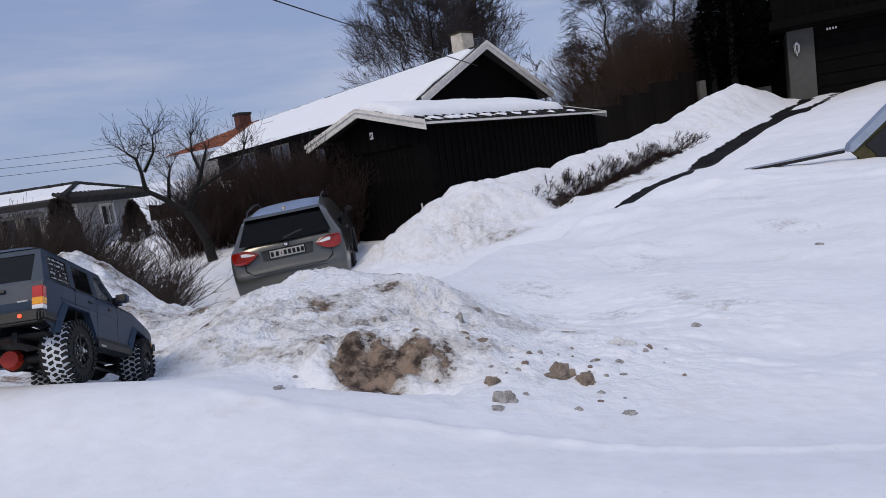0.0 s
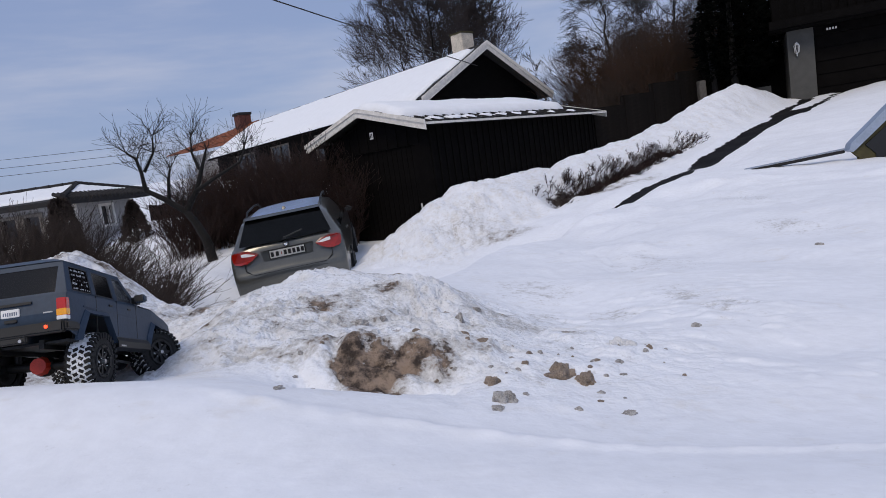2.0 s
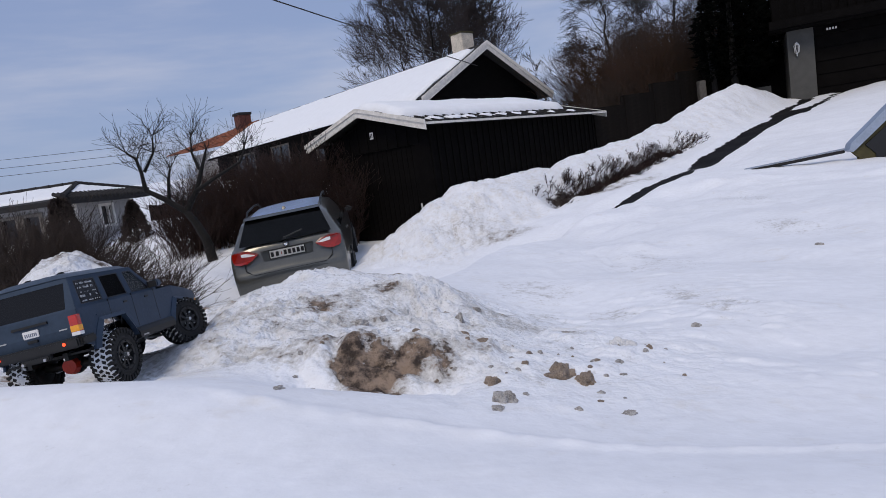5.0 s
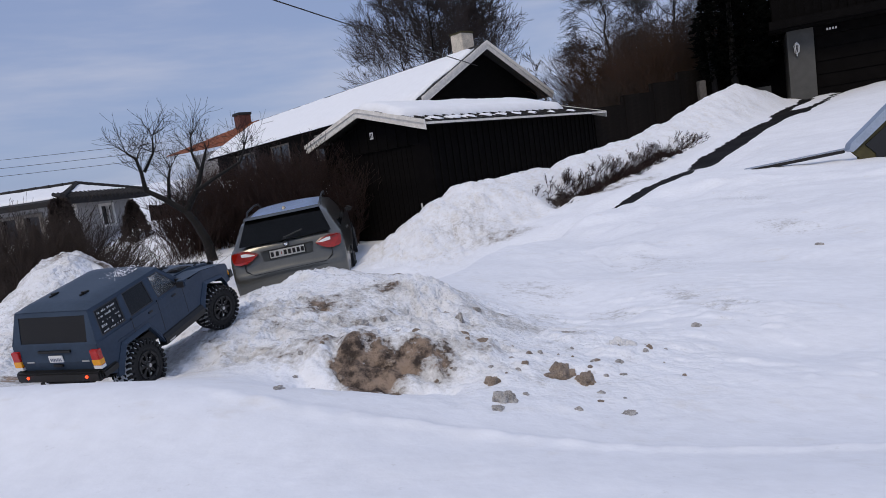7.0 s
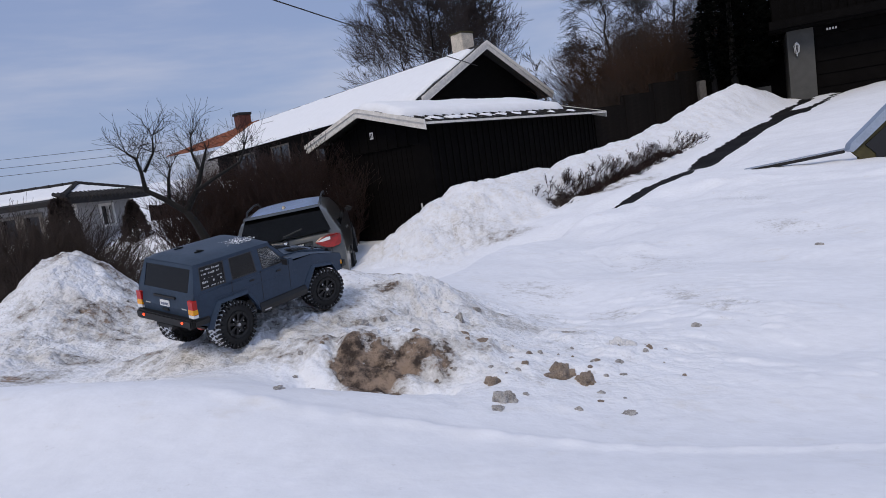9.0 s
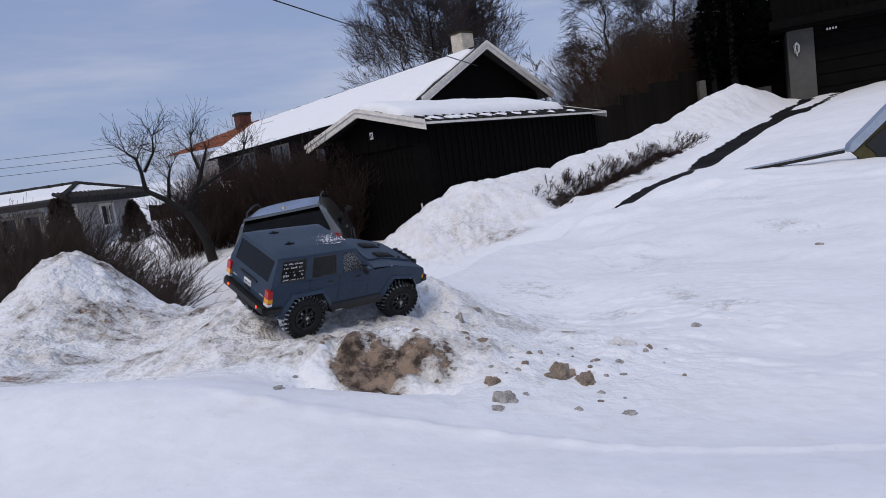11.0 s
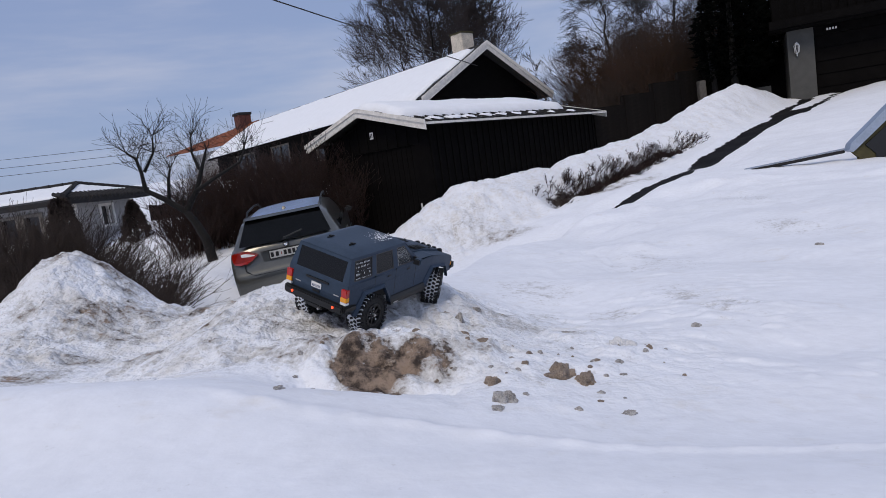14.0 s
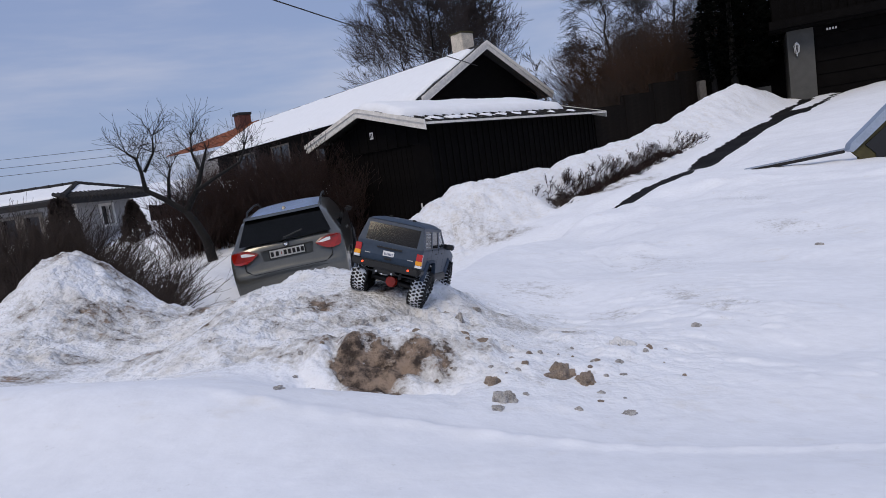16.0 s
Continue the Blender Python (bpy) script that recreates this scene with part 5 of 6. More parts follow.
        part("door_handle", boxed(min(s * .89, s * .925), max(s * .89, s * .925), 1.28, 1.46, .86, .89, bevel=.008), M_CARPAINT, e)
        part("side_strip", boxed(min(s * .9, s * .917), max(s * .9, s * .917), .45, 3.1, .56, .60, bevel=.006), M_CARPAINT, e)
        for yy in (.83, 3.59):
            w = bmesh.new()
            cyl(w, .315, (s * .74, yy, .315), (s * .925, yy, .315), 28)
            wh = part("wheel", w, M_TRUBBER, e, "black tyre")
            r = bmesh.new()
            cyl(r, .22, (s * .90, yy, .315), (s * .93, yy, .315), 24)
            for k in range(10):
                a = k * math.pi / 5
                cyl(r, .018, (s * .935, yy + .03 * math.cos(a), .315 + .03 * math.sin(a)), (s * .935, yy + .2 * math.cos(a), .315 + .2 * math.sin(a)), 6)
            part("rim", r, M_ALLOY, wh)
    # added sheet over the roof; its colour stands for reflected sky
    fr = bmesh.new()
    ys = [.60, .9, 1.3, 1.7, 2.1, 2.4]
    zs = [1.404, 1.427, 1.436, 1.437, 1.422, 1.385]
    rws = [[fr.verts.new((x, y + (.05 * (x / .5) ** 2 if y < .7 else 0), z - .03 * (x / .56) ** 2 + .006)) for x in (-.54, -.4, -.2, 0, .2, .4, .54)] for y, z in zip(ys, zs)]
    for r, q in zip(rws, rws[1:]):
        for i in range(6):
            fr.faces.new((r[i], r[i + 1], q[i + 1], q[i]))
    bmesh.ops.solidify(fr, geom=fr.faces[:], thickness=.006)
    bmesh.ops.recalc_face_normals(fr, faces=fr.faces[:])
    part("roof_frost", fr, M_ROOF_SHEEN, e, "thin sheet on the roof in the pale blue of reflected sky", smooth=True)
    fin = bmesh.new()
    prism(fin, [(.80, 1.42), (.98, 1.43), (.84, 1.475)], -.02, .02, axis=0)
    part("aerial", fin, M_CARPAINT, e)
    return e


estate_car()


# ---- the pale bungalow over the yard ----
def bungalow():
    m = Matrix.Translation((-10.07, 18.1, 0)) @ Matrix.Rotation(radians(81), 4, "Z")     # x along the window wall, y along the garden wall
    h = thing("bungalow", "white brick bungalow with snow on its low hipped roof", "house", m)
    g, t, o = 0.2, 2.41, .45
    L, D = 4.05, 9.0
    wt = t - .14

    def wall_with(openings, length, zlo, zhi, flat):
        """Wall pieces round openings (a, b, z0, z1) along one axis."""
        x = o
        for a, b, z0, z1 in openings:
            for piece in ((x, a, zlo, zhi), (a, b, zlo, z0), (a, b, z1, zhi)):
                part("wall_panel", flat(bmesh.new(), *piece), M_WHITEBRICK, h)
            x = b
        part("wall_panel", flat(bmesh.new(), x, length - o, zlo, zhi), M_WHITEBRICK, h)
    oa = [(2.05, 2.62, 1.55, 2.12)]
    ob = [(1.0, 1.55, 1.35, 2.05), (1.75, 2.3, 1.35, 2.05), (3.6, 4.6, 1.35, 2.05)]
    wall_with(oa, L, g, wt, lambda bm, a, b, z0, z1: box(bm, a, b, o, o + .2, z0, z1))
    wall_with(ob, D, g, wt, lambda bm, a, b, z0, z1: box(bm, o - .2, o - .001, a, b, z0, z1))
    part("wall", boxed(L - o - .2, L - o, o + .2, D - o, g, wt), M_WHITEBRICK, h)
    a, b, z0, z1 = oa[0]
    win = part("window", boxed(a, b, o + .08, o + .11, z0, z1), M_GLASS, h, "small dark window with white frame")
    for (p, q, r, s) in ((a - .07, b + .07, z1, z1 + .08), (a - .07, b + .07, z0 - .08, z0), (a - .07, a + .03, z0, z1), (b - .03, b + .07, z0, z1), ((a + b) / 2 + .06, (a + b) / 2 + .1, z0, z1)):
        part("frame", boxed(p, q, o - .03, o + .06, r, s), M_WHITEWOOD, win)
    for a, b, z0, z1 in ob:
        win = part("window", boxed(o - .12, o - .09, a, b, z0, z1), M_GLASS, h)
        for (p, q, r, s) in ((a - .09, b + .09, z1, z1 + .1), (a - .09, a + .03, z0, z1), (b - .03, b + .09, z0, z1)):
            part("frame", boxed(o - .25, o - .13, p, q, r, s), M_DULLWOOD, win)
    part("corner_board", boxed(L - o - .05, L - o + .04, o - .045, o - .003, g, wt), M_WHITEWOOD, h)
    part("corner_board", boxed(o + .42, o + .54, o - .045, o - .003, g, wt), M_WHITEWOOD, h)
    for k in range(15):
        z = .75 + k * .105
        spans = [(o + .56, oa[0][0] - .09), (oa[0][1] + .09, L - o - .06)] if oa[0][2] - .15 < z < oa[0][3] + .05 else [(o + .56, L - o - .06)]
        for p, q in spans:
            n = max(1, int((q - p) / .26))
            for i in range(n):
                part("brick", boxed(p + i * (q - p) / n + .006, p + (i + 1) * (q - p) / n - .006, o - .012, o - .001, z, z + .092), M_WHITEBRICK, h)
    # hipped roof: the ridge runs back from a point above the window wall
    r = bmesh.new()
    c = [(0, 0), (L, 0), (L, D), (0, D)]
    rx, ry, rh = 2.45, 1.35, .44
    lo = [r.verts.new((x, y, t)) for x, y in c]
    lo2 = [r.verts.new((x, y, t - .14)) for x, y in c]
    rg = [r.verts.new((rx, ry, t + rh)), r.verts.new((rx, D - 1, t + rh))]
    r.faces.new((lo[0], lo[1], rg[0])), r.faces.new((lo[1], lo[2], rg[1], rg[0])), r.faces.new((lo[2], lo[3], rg[1])), r.faces.new((lo[3], lo[0], rg[0], rg[1]))
    for i in range(4):
        r.faces.new((lo[i], lo2[i], lo2[(i + 1) % 4], lo[(i + 1) % 4]))
    r.faces.new(list(reversed(lo2)))
    bmesh.ops.recalc_face_normals(r, faces=r.faces[:])
    part("roof", r, M_ROOF, h, "dark tiled roof edge")
    for i in range(22):
        tl = bmesh.new()
        cyl(tl, .055, (.08 + i * .18, -.04, t - .0), (.08 + i * .18, .35, t + .17), 8)
        part("tile_end", tl, M_ROOF, h)

    caps = [((0, 0, t), (rx, ry, t + rh)), ((L, 0, t), (rx, ry, t + rh)), ((rx, ry, t + rh), (rx, D - 1, t + rh))]
    for a, b in caps:
        n = 14
        for i in range(n):
            p, q = Vector(a).lerp(Vector(b), i / n), Vector(a).lerp(Vector(b), (i + .93) / n)
            up_ = Vector((0, 0, .09))
            part("ridge_tile", cyl(bmesh.new(), .075, p + up_, q + up_, 8, r2=.065), M_ROOF, h)

    def hz(x, y):
        return t + rh * np.clip(np.minimum(np.minimum(y / ry, x / rx), (L - x) / (L - rx)), 0, 1)
    snow_slab("roof_snow", "snow lying on the bungalow roof", m, .3, L - .2, .22, D - .3, hz, .07, res=.12, edge=.25, seed=60, bottom=.02)


bungalow()


# ---- the upper house with its garage ----
def upper_house():
    m = Matrix.Translation((11.35, 20.55, 0)) @ Matrix.Rotation(radians(-24), 4, "Z")
    h = thing("upper_house", "dark timber house with grey rendered garage wall", "house", m)
    g, t = 1.6, 4.45
    part("pillar", boxed(0, .72, 0, .3, g, t), M_GREYWALL, h, "grey rendered pier")
    lint = bmesh.new()
    box(lint, .72, 5.6, .05, .3, 4.18, t)
    part("lintel", lint, M_BLACKWOOD, h)
    part("return_wall", boxed(-.001, .2, .3, 6, g, t), M_GREYWALL, h)
    part("side_wall", boxed(5.6, 6.3, 0, .3, g, t), M_GREYWALL, h)
    d = part("garage_door", boxed(.72, 5.6, .18, .24, g, 4.18), M_DOORWOOD, h, "dark panelled garage door")
    for i in range(5):
        part("panel", boxed(.76, 5.56, .150, .179, 2.25 + i * .39, 2.25 + i * .39 + .36), M_DOORWOOD, d)
    part("fascia", boxed(-.5, 7, -.62, -.56, t + .06, t + .30), M_BLACKWOOD, h)
    part("soffit", boxed(-.5, 7, -.56, .3, t + .01, t + .06), M_BLACKWOOD, h)
    part("upper_wall", boxed(-.4, 7, -.3, -.1, t + .30, t + 3.2), M_BLACKWOOD, h, "black boarded upper storey")
    for i in range(34):
        part("board", boxed(-.38 + i * .22, -.26 + i * .22, -.33, -.301, t + .32, t + 3.2), M_BLACKWOOD, h)
    sg = part("house_sign", boxed(1.02, 1.38, -.0, .045, 4.26, 4.36), M_BLACKWOOD, h)
    for i in range(4):
        part("mark", boxed(1.06 + i * .075, 1.11 + i * .075, -.012, -.002, 4.28, 4.345), M_WHITEINK, sg)
    # low wing to the left with a small pale post box
    part("wing_wall", boxed(-2.6, -.02, 1.2, 1.4, g, 4.2), M_BLACKWOOD, h)
    part("low_wall", boxed(-1.3, -.5, .5, .7, g, 2.95), M_GREYWALL, h)
    part("roof", boxed(-3.2, 7.6, -1.0, 8, t + 3.2, t + 3.4), M_ROOF, h)
    l = thing("wall_lantern", "small white six-sided wall lantern on the grey pier", "lantern", m @ pose(.24, -.08, 3.83))
    c = bmesh.new()
    cyl(c, .085, (0, 0, .16), (0, 0, .26), 6, r2=.012)
    part("hood", c, M_LAMPWHITE, l)
    fr = bmesh.new()
    for k in range(6):
        a = k * math.pi / 3
        cyl(fr, .011, (.055 * math.cos(a), .055 * math.sin(a), -.06), (.075 * math.cos(a), .075 * math.sin(a), .16), 4)
    part("frame", fr, M_LAMPWHITE, l)
    gl = bmesh.new()
    cyl(gl, .05, (0, 0, -.06), (0, 0, .16), 6, r2=.068)
    part("pane", gl, M_GLASS, l)
    ft = bmesh.new()
    cyl(ft, .055, (0, 0, -.06), (0, 0, -.10), 6, r2=.02)
    cyl(ft, .012, (0, 0, -.10), (0, 0, -.17), 6)
    cyl(ft, .012, (0, 0, -.12), (0, .08, -.12), 6)
    part("foot", ft, M_LAMPWHITE, l)


upper_house()


# ---- dark board fence between the houses ----
M_FENCE = mat("dark_fence_boards", (0.010, 0.008, 0.007), 0.85, var=0.35, scale=5, bump=0.4, bscale=40, spec=0.1)


def fence():
    a, b = Vector((4.7, 18.6, 0)), Vector((10.4, 22.6, 0))
    f = thing("board_fence", "dark horizontal board fence on the slope", "fence")
    d = (b - a).normalized()
    n = 5
    for k in range(n):
        p, q = a + (b - a) * k / n, a + (b - a) * (k + 1) / n
        ang = math.degrees(math.atan2(d.y, d.x))
        z = 1.05 + k * .30
        L = (q - p).length
        for i in range(17):
            bd = boxed(0, L - .02, -.012, .012, 0, .125, bevel=.004)
            part("board", bd, M_FENCE, f).matrix_basis = pose(p.x, p.y, z - .25 + i * .121, 0, -2, ang)
        part("post", boxed(-.05, .05, .015, .11, -.6, 1.80), M_FENCE, f).matrix_basis = pose(p.x, p.y, z, 0, 0, ang)
    po = thing("gate_post", "weathered grey timber post in the snow", "post", pose(8.75, 20.9, 2.4))
    part("shaft", boxed(-.11, .11, -.11, .11, 0, .98, bevel=.02), mat("grey_timber", (0.10, 0.09, 0.08), .9, var=.3, scale=10, bump=.5), po)


fence()


def garden_fence():
    """Low dark boarding between the bungalow and the hedge."""
    f = thing("garden_fence", "low dark board fence behind the snowy yard", "fence", pose(-9.25, 21.4, 0, 0, 0, 6))
    for i in range(9):
        part("board", boxed(i * .14, i * .14 + .137, -.012, .012, 1.2, 1.96 - .02 * (i % 3), bevel=.004), M_FENCE, f)
    for z in (1.3, 1.7):
        part("rail", boxed(0, 1.25, .013, .05, z, z + .08), M_FENCE, f)


garden_fence()


# ---- half-buried shed at the edge of the field: eaves and verge show ----
def shed():
    c = Vector((4.80, 7.65, 1.30))
    l = Vector((3.90, 8.25, 1.19))
    s = thing("shed", "low ochre shed with blue-grey metal verge, buried in snow", "shed")
    d = (l - c)
    L = d.length
    ang = math.degrees(math.atan2(d.y, d.x))
    m = pose(c.x, c.y, c.z, 0, math.degrees(-math.asin(d.z / L)), ang)       # local x along the eaves away, y... up the slope is -y
    s.matrix_basis = m
    part("gutter", boxed(0, L, -.03, .05, -.035, .0, bevel=.006), M_ROOF, s, "dark gutter")
    part("eaves_flashing", boxed(0, L, -.035, .02, .003, .02, bevel=.004), M_METAL, s, "grey metal flashing")
    # the gable faces the road
    g = Matrix.Translation((4.80, 7.6, 1.30)) @ Matrix.Rotation(radians(-4), 4, "Z")
    inv = m.inverted()
    rake = bmesh.new()
    prism(rake, [(-.03, -.01), (.02, -.03), (1.6, 1.25), (1.6, 1.42), (.0, .07)], -.09, .02, m=inv @ g)
    part("verge", rake, M_METAL, s, "blue-grey metal verge")
    gb = bmesh.new()
    prism(gb, [(.03, -.03), (1.6, 1.22), (1.6, -.6), (.12, -.6), (.10, -.1)], -.05, .0, m=inv @ g)
    part("gable", gb, M_OCHRE, s, "ochre boarded gable")
    bk = bmesh.new()
    prism(bk, [(.17, .03), (1.6, 1.13), (1.6, -.5), (.30, -.5), (.28, -.08)], -.064, -.051, m=inv @ g)
    part("door", bk, M_TBLACK, s)


shed()


# ---- cables ----
def cable(name, label, a, b, sag, r):
    a, b = Vector(a), Vector(b)
    pts = [a.lerp(b, i / 24) - Vector((0, 0, sag * 4 * (i / 24) * (1 - i / 24))) for i in range(25)]
    d = (b - a).normalized()
    u = d.cross(Vector((0, 0, 1))).normalized()
    w = d.cross(u)
    k = 6
    ring = [(u * math.cos(i * math.tau / k) + w * math.sin(i * math.tau / k)) * r for i in range(k)]
    bm = bmesh.new()
    rows = [[bm.verts.new(p + o) for o in ring] for p in pts]
    for p, q in zip(rows, rows[1:]):
        for i in range(k):
            bm.faces.new((p[i], p[(i + 1) % k], q[(i + 1) % k], q[i]))
    bmesh.ops.recalc_face_normals(bm, faces=bm.faces[:])
    tagged(obj(name, bm, M_CABLE, smooth=True), label, "cable")


cable("power_cable", "black service cable strung to the house gable", (-5.12, 11.6, 6.35), (2.40, 27.0, 5.70), .02, .016)
for x, z in ((-37.0, 8.13), (-37.1, 7.42), (-37.2, 6.75)):
    cable("overhead_wire", "thin overhead wire in the distance", (x - 15.6, 56.0, z + .37), (x + 15.5, 60.0, z - .36), .1, .02)


# ---- plants ----
def grow(rng, start, direction, length, radius, depth, spread, gravity, segs, shrink=.68, kids=(2, 4), min_r=.004, wander=.18):
    """Adds a limb and its side shoots as tapered segments."""
    n = 4
    p, d = start.copy(), direction.normalized()
    r0 = radius
    pts = [p.copy()]
    for i in range(n):
        d = (d + Vector((rng.gauss(0, wander), rng.gauss(0, wander), rng.gauss(0, wander * .7) + gravity))).normalized()
        q = p + d * (length / n)
        r1 = max(min_r, r0 * .86)
        segs.append((p.copy(), q.copy(), r0, r1))
        p, r0 = q, r1
        pts.append(q.copy())
        if depth > 0 and i >= 1:
            for _ in range(rng.randint(*kids) if i == n - 1 else rng.randint(0, kids[1] - 1)):
                ax = d.orthogonal().normalized()
                ax.rotate(Matrix.Rotation(rng.uniform(0, 6.283), 3, d))
                nd = (d + ax * spread * rng.uniform(.6, 1.3)).normalized()
                grow(rng, p, nd, length * shrink * rng.uniform(.7, 1.15), r0 * .62, depth - 1, spread, gravity, segs, shrink, kids, min_r, wander)


def bare_tree(name, label, at, height, radius, seed, depth=5, spread=.75, gravity=.03, twig=M_BIRCHTWIG, bark=M_BARK, limbs=7, lean=(0, 0), min_r=.006, first=.3, shrink=.68, kids=(2, 4), reach=.30):
    rng = random.Random(seed)
    t = thing(name, label, "tree", pose(*at))
    trunk, crown = [], []
    p = Vector((0, 0, min(0, gz(at[0], at[1]) - at[2]) - .3))
    top = Vector((lean[0], lean[1], height * .8))
    n = 10
    pts = []
    for i in range(n + 1):
        u = i / n
        pts.append(p.lerp(top, u) + Vector((rng.gauss(0, .012), rng.gauss(0, .012), 0)) * height * u)
    for i in range(n):
        trunk.append((pts[i], pts[i + 1], radius * (1 - .85 * i / n), radius * (1 - .85 * (i + 1) / n)))
    for k in range(limbs):
        u = first + (1 - first) * (k + .5) / limbs
        i = min(n - 1, int(u * n))
        b = pts[i].lerp(pts[i + 1], u * n - i)
        a = k * 2.4 + rng.uniform(-.4, .4)
        d = Vector((math.cos(a), math.sin(a), rng.uniform(.5, 1.1)))
        grow(rng, b, d, height * reach * (1.2 - .6 * u), radius * .42 * (1.15 - .8 * u), depth - 1, spread, gravity, crown, shrink, kids, min_r)
    grow(rng, pts[-1], Vector((0, 0, 1)), height * .25, radius * .16, depth - 1, spread, gravity, crown, shrink, kids, min_r)
    tubes("trunk", trunk, bark, t, 8)
    tagged(tubes("crown", crown, twig, t, 3), "bare twiggy crown", kind="stuff")
    return t


def bush(name, label, category, at, size, stems, seed, material, height, lean=(0, 0, 0), fan=.8, r=.006, twigs=3, kind="", min_r=.0025):
    """Many thin shoots from the ground, spreading and forking."""
    rng = random.Random(seed)
    segs = []
    spots = [(rng.uniform(-1, 1) * size[0], rng.uniform(-1, 1) * size[1]) for _ in range(stems)]
    heights = ground_z([at[0] + s[0] for s in spots], [at[1] + s[1] for s in spots])
    for (x, y), zg in zip(spots, heights):
        b = Vector((x, y, float(zg) - at[2] - .04))
        d = Vector((x / max(.01, size[0]) * fan * .6 + rng.gauss(0, .25) + lean[0], y / max(.01, size[1]) * fan * .4 + rng.gauss(0, .25) + lean[1], 1 + lean[2]))
        h = height * rng.uniform(.55, 1.1)
        p, dd, rr = b, d.normalized(), r * rng.uniform(.7, 1.2)
        for i in range(4):
            dd = (dd + Vector((rng.gauss(0, .16), rng.gauss(0, .16), rng.gauss(0, .10)))).normalized()
            q = p + dd * h / 4
            segs.append((p.copy(), q.copy(), rr, max(min_r, rr * .8)))
            for _ in range(twigs if i else 1):
                t = (dd + Vector((rng.gauss(0, .55), rng.gauss(0, .55), rng.gauss(.1, .35)))).normalized()
                L = h * rng.uniform(.15, .34)
                m = q + t * L * .5
                e = m + (t + Vector((rng.gauss(0, .3), rng.gauss(0, .3), .1))).normalized() * L * .5
                segs.append((q.copy(), m, rr * .6, rr * .45))
                segs.append((m, e, rr * .45, min_r * .7))
            p, rr = q, rr * .8
    ob = tubes(name, segs, material, sides=3)
    ob.matrix_basis = pose(*at)
    return tagged(ob, label, category, kind=kind)


def apple_tree():
    """Old pruned fruit tree: a leaning trunk, two heavy crooked limbs and upright shoots."""
    rng = random.Random(3)
    base = Vector((-4.0, 11.5, gz(-4.0, 11.5)))
    t = thing("apple_tree", "old pruned bare fruit tree leaning over the yard", "tree", pose(*base))
    w = lambda x, z, y=0.0: Vector((x + 4.0, y, z - base.z))
    trunk, crown = [], []
    paths = [
        ([(-4.03, 0.72), (-4.08, 1.1), (-4.22, 1.45), (-4.34, 1.64)], 0.117, 0.075, 0),
        ([(-4.34, 1.64), (-4.68, 1.92), (-4.93, 2.09), (-4.93, 2.41), (-4.96, 2.64), (-5.09, 2.76)], 0.070, 0.020, -0.2),
        ([(-4.93, 2.41), (-4.73, 2.73), (-4.72, 3.02)], 0.039, 0.011, 0.1),
        ([(-4.34, 1.64), (-4.13, 1.96), (-3.99, 2.33), (-3.87, 2.68)], 0.077, 0.023, 0.2),
        ([(-4.6, 1.84), (-4.52, 2.23), (-4.44, 2.41)], 0.047, 0.016, -0.1),
        ([(-4.13, 1.96), (-3.69, 2.19), (-3.31, 2.38), (-3.22, 2.66)], 0.047, 0.016, 0.3),
        ([(-3.99, 2.33), (-4.1, 2.64), (-4.1, 2.93)], 0.034, 0.011, 0.2)]
    for pts, r0, r1, yy in paths:
        n = len(pts) - 1
        q = [w(x, z, yy * i / n) for i, (x, z) in enumerate(pts)]
        for i in range(n):
            trunk.append((q[i], q[i + 1], .78 * (r0 + (r1 - r0) * i / n), .78 * (r0 + (r1 - r0) * (i + 1) / n)))
        for i in range(1, n + 1):
            for _ in range(13 if i > n * .4 and r0 < .12 else 1):
                d = Vector((rng.gauss(0, .6), rng.gauss(0, .5), rng.uniform(.3, 1.2)))
                grow(rng, q[i], d, rng.uniform(.25, .5), .0050, 1, .8, .05, crown, .62, (1, 3), .0024, .13)
    tubes("trunk", trunk, M_BARK, t, 9)
    tagged(tubes("crown", crown, M_BARK, t, 3), "bare upright shoots", kind="stuff")


apple_tree()


def conifer(name, label, at, height, width, seed, material, trunk_h=0.0, dense=1400, blade=.10, taper=.7):
    """Trunk with whorls of drooping sprays of short needle blades."""
    rng = random.Random(seed)
    t = thing(name, label, "conifer", pose(*at))
    tubes("trunk", [(Vector((0, 0, -.3)), Vector((0, 0, height * .95)), .04 * height / 3 + .03, .015)], M_BARK, t, 7)
    V, Fc = [], []
    for k in range(dense):
        u = rng.random() ** .8
        z = trunk_h + (height - trunk_h) * u
        R = width * (1 - u) ** taper * min(1, .6 + u * 4) * (.9 + .1 * math.sin(u * 23 + seed)) * rng.uniform(.35, 1.0) ** .6
        a = rng.uniform(0, 6.283)
        c = Vector((R * math.cos(a), R * math.sin(a), z - .12 * R))
        out = Vector((math.cos(a), math.sin(a), rng.uniform(-.5, .5))).normalized()
        for _ in range(7):
            d = (out + Vector((rng.gauss(0, .6), rng.gauss(0, .6), rng.gauss(0, .5)))).normalized()
            s = d.orthogonal().normalized() * blade * .16
            L = blade * rng.uniform(.7, 1.5)
            i = len(V)
            V += [c - s, c + s, c + d * L + s * .4, c + d * L - s * .4]
            Fc.append((i, i + 1, i + 2, i + 3))
    me = bpy.data.meshes.new("crown")
    me.from_pydata([tuple(v) for v in V], [], Fc)
    me.materials.append(material)
    o = new("crown", me)
    o.parent = t
    tagged(o, kind="stuff")
    return t


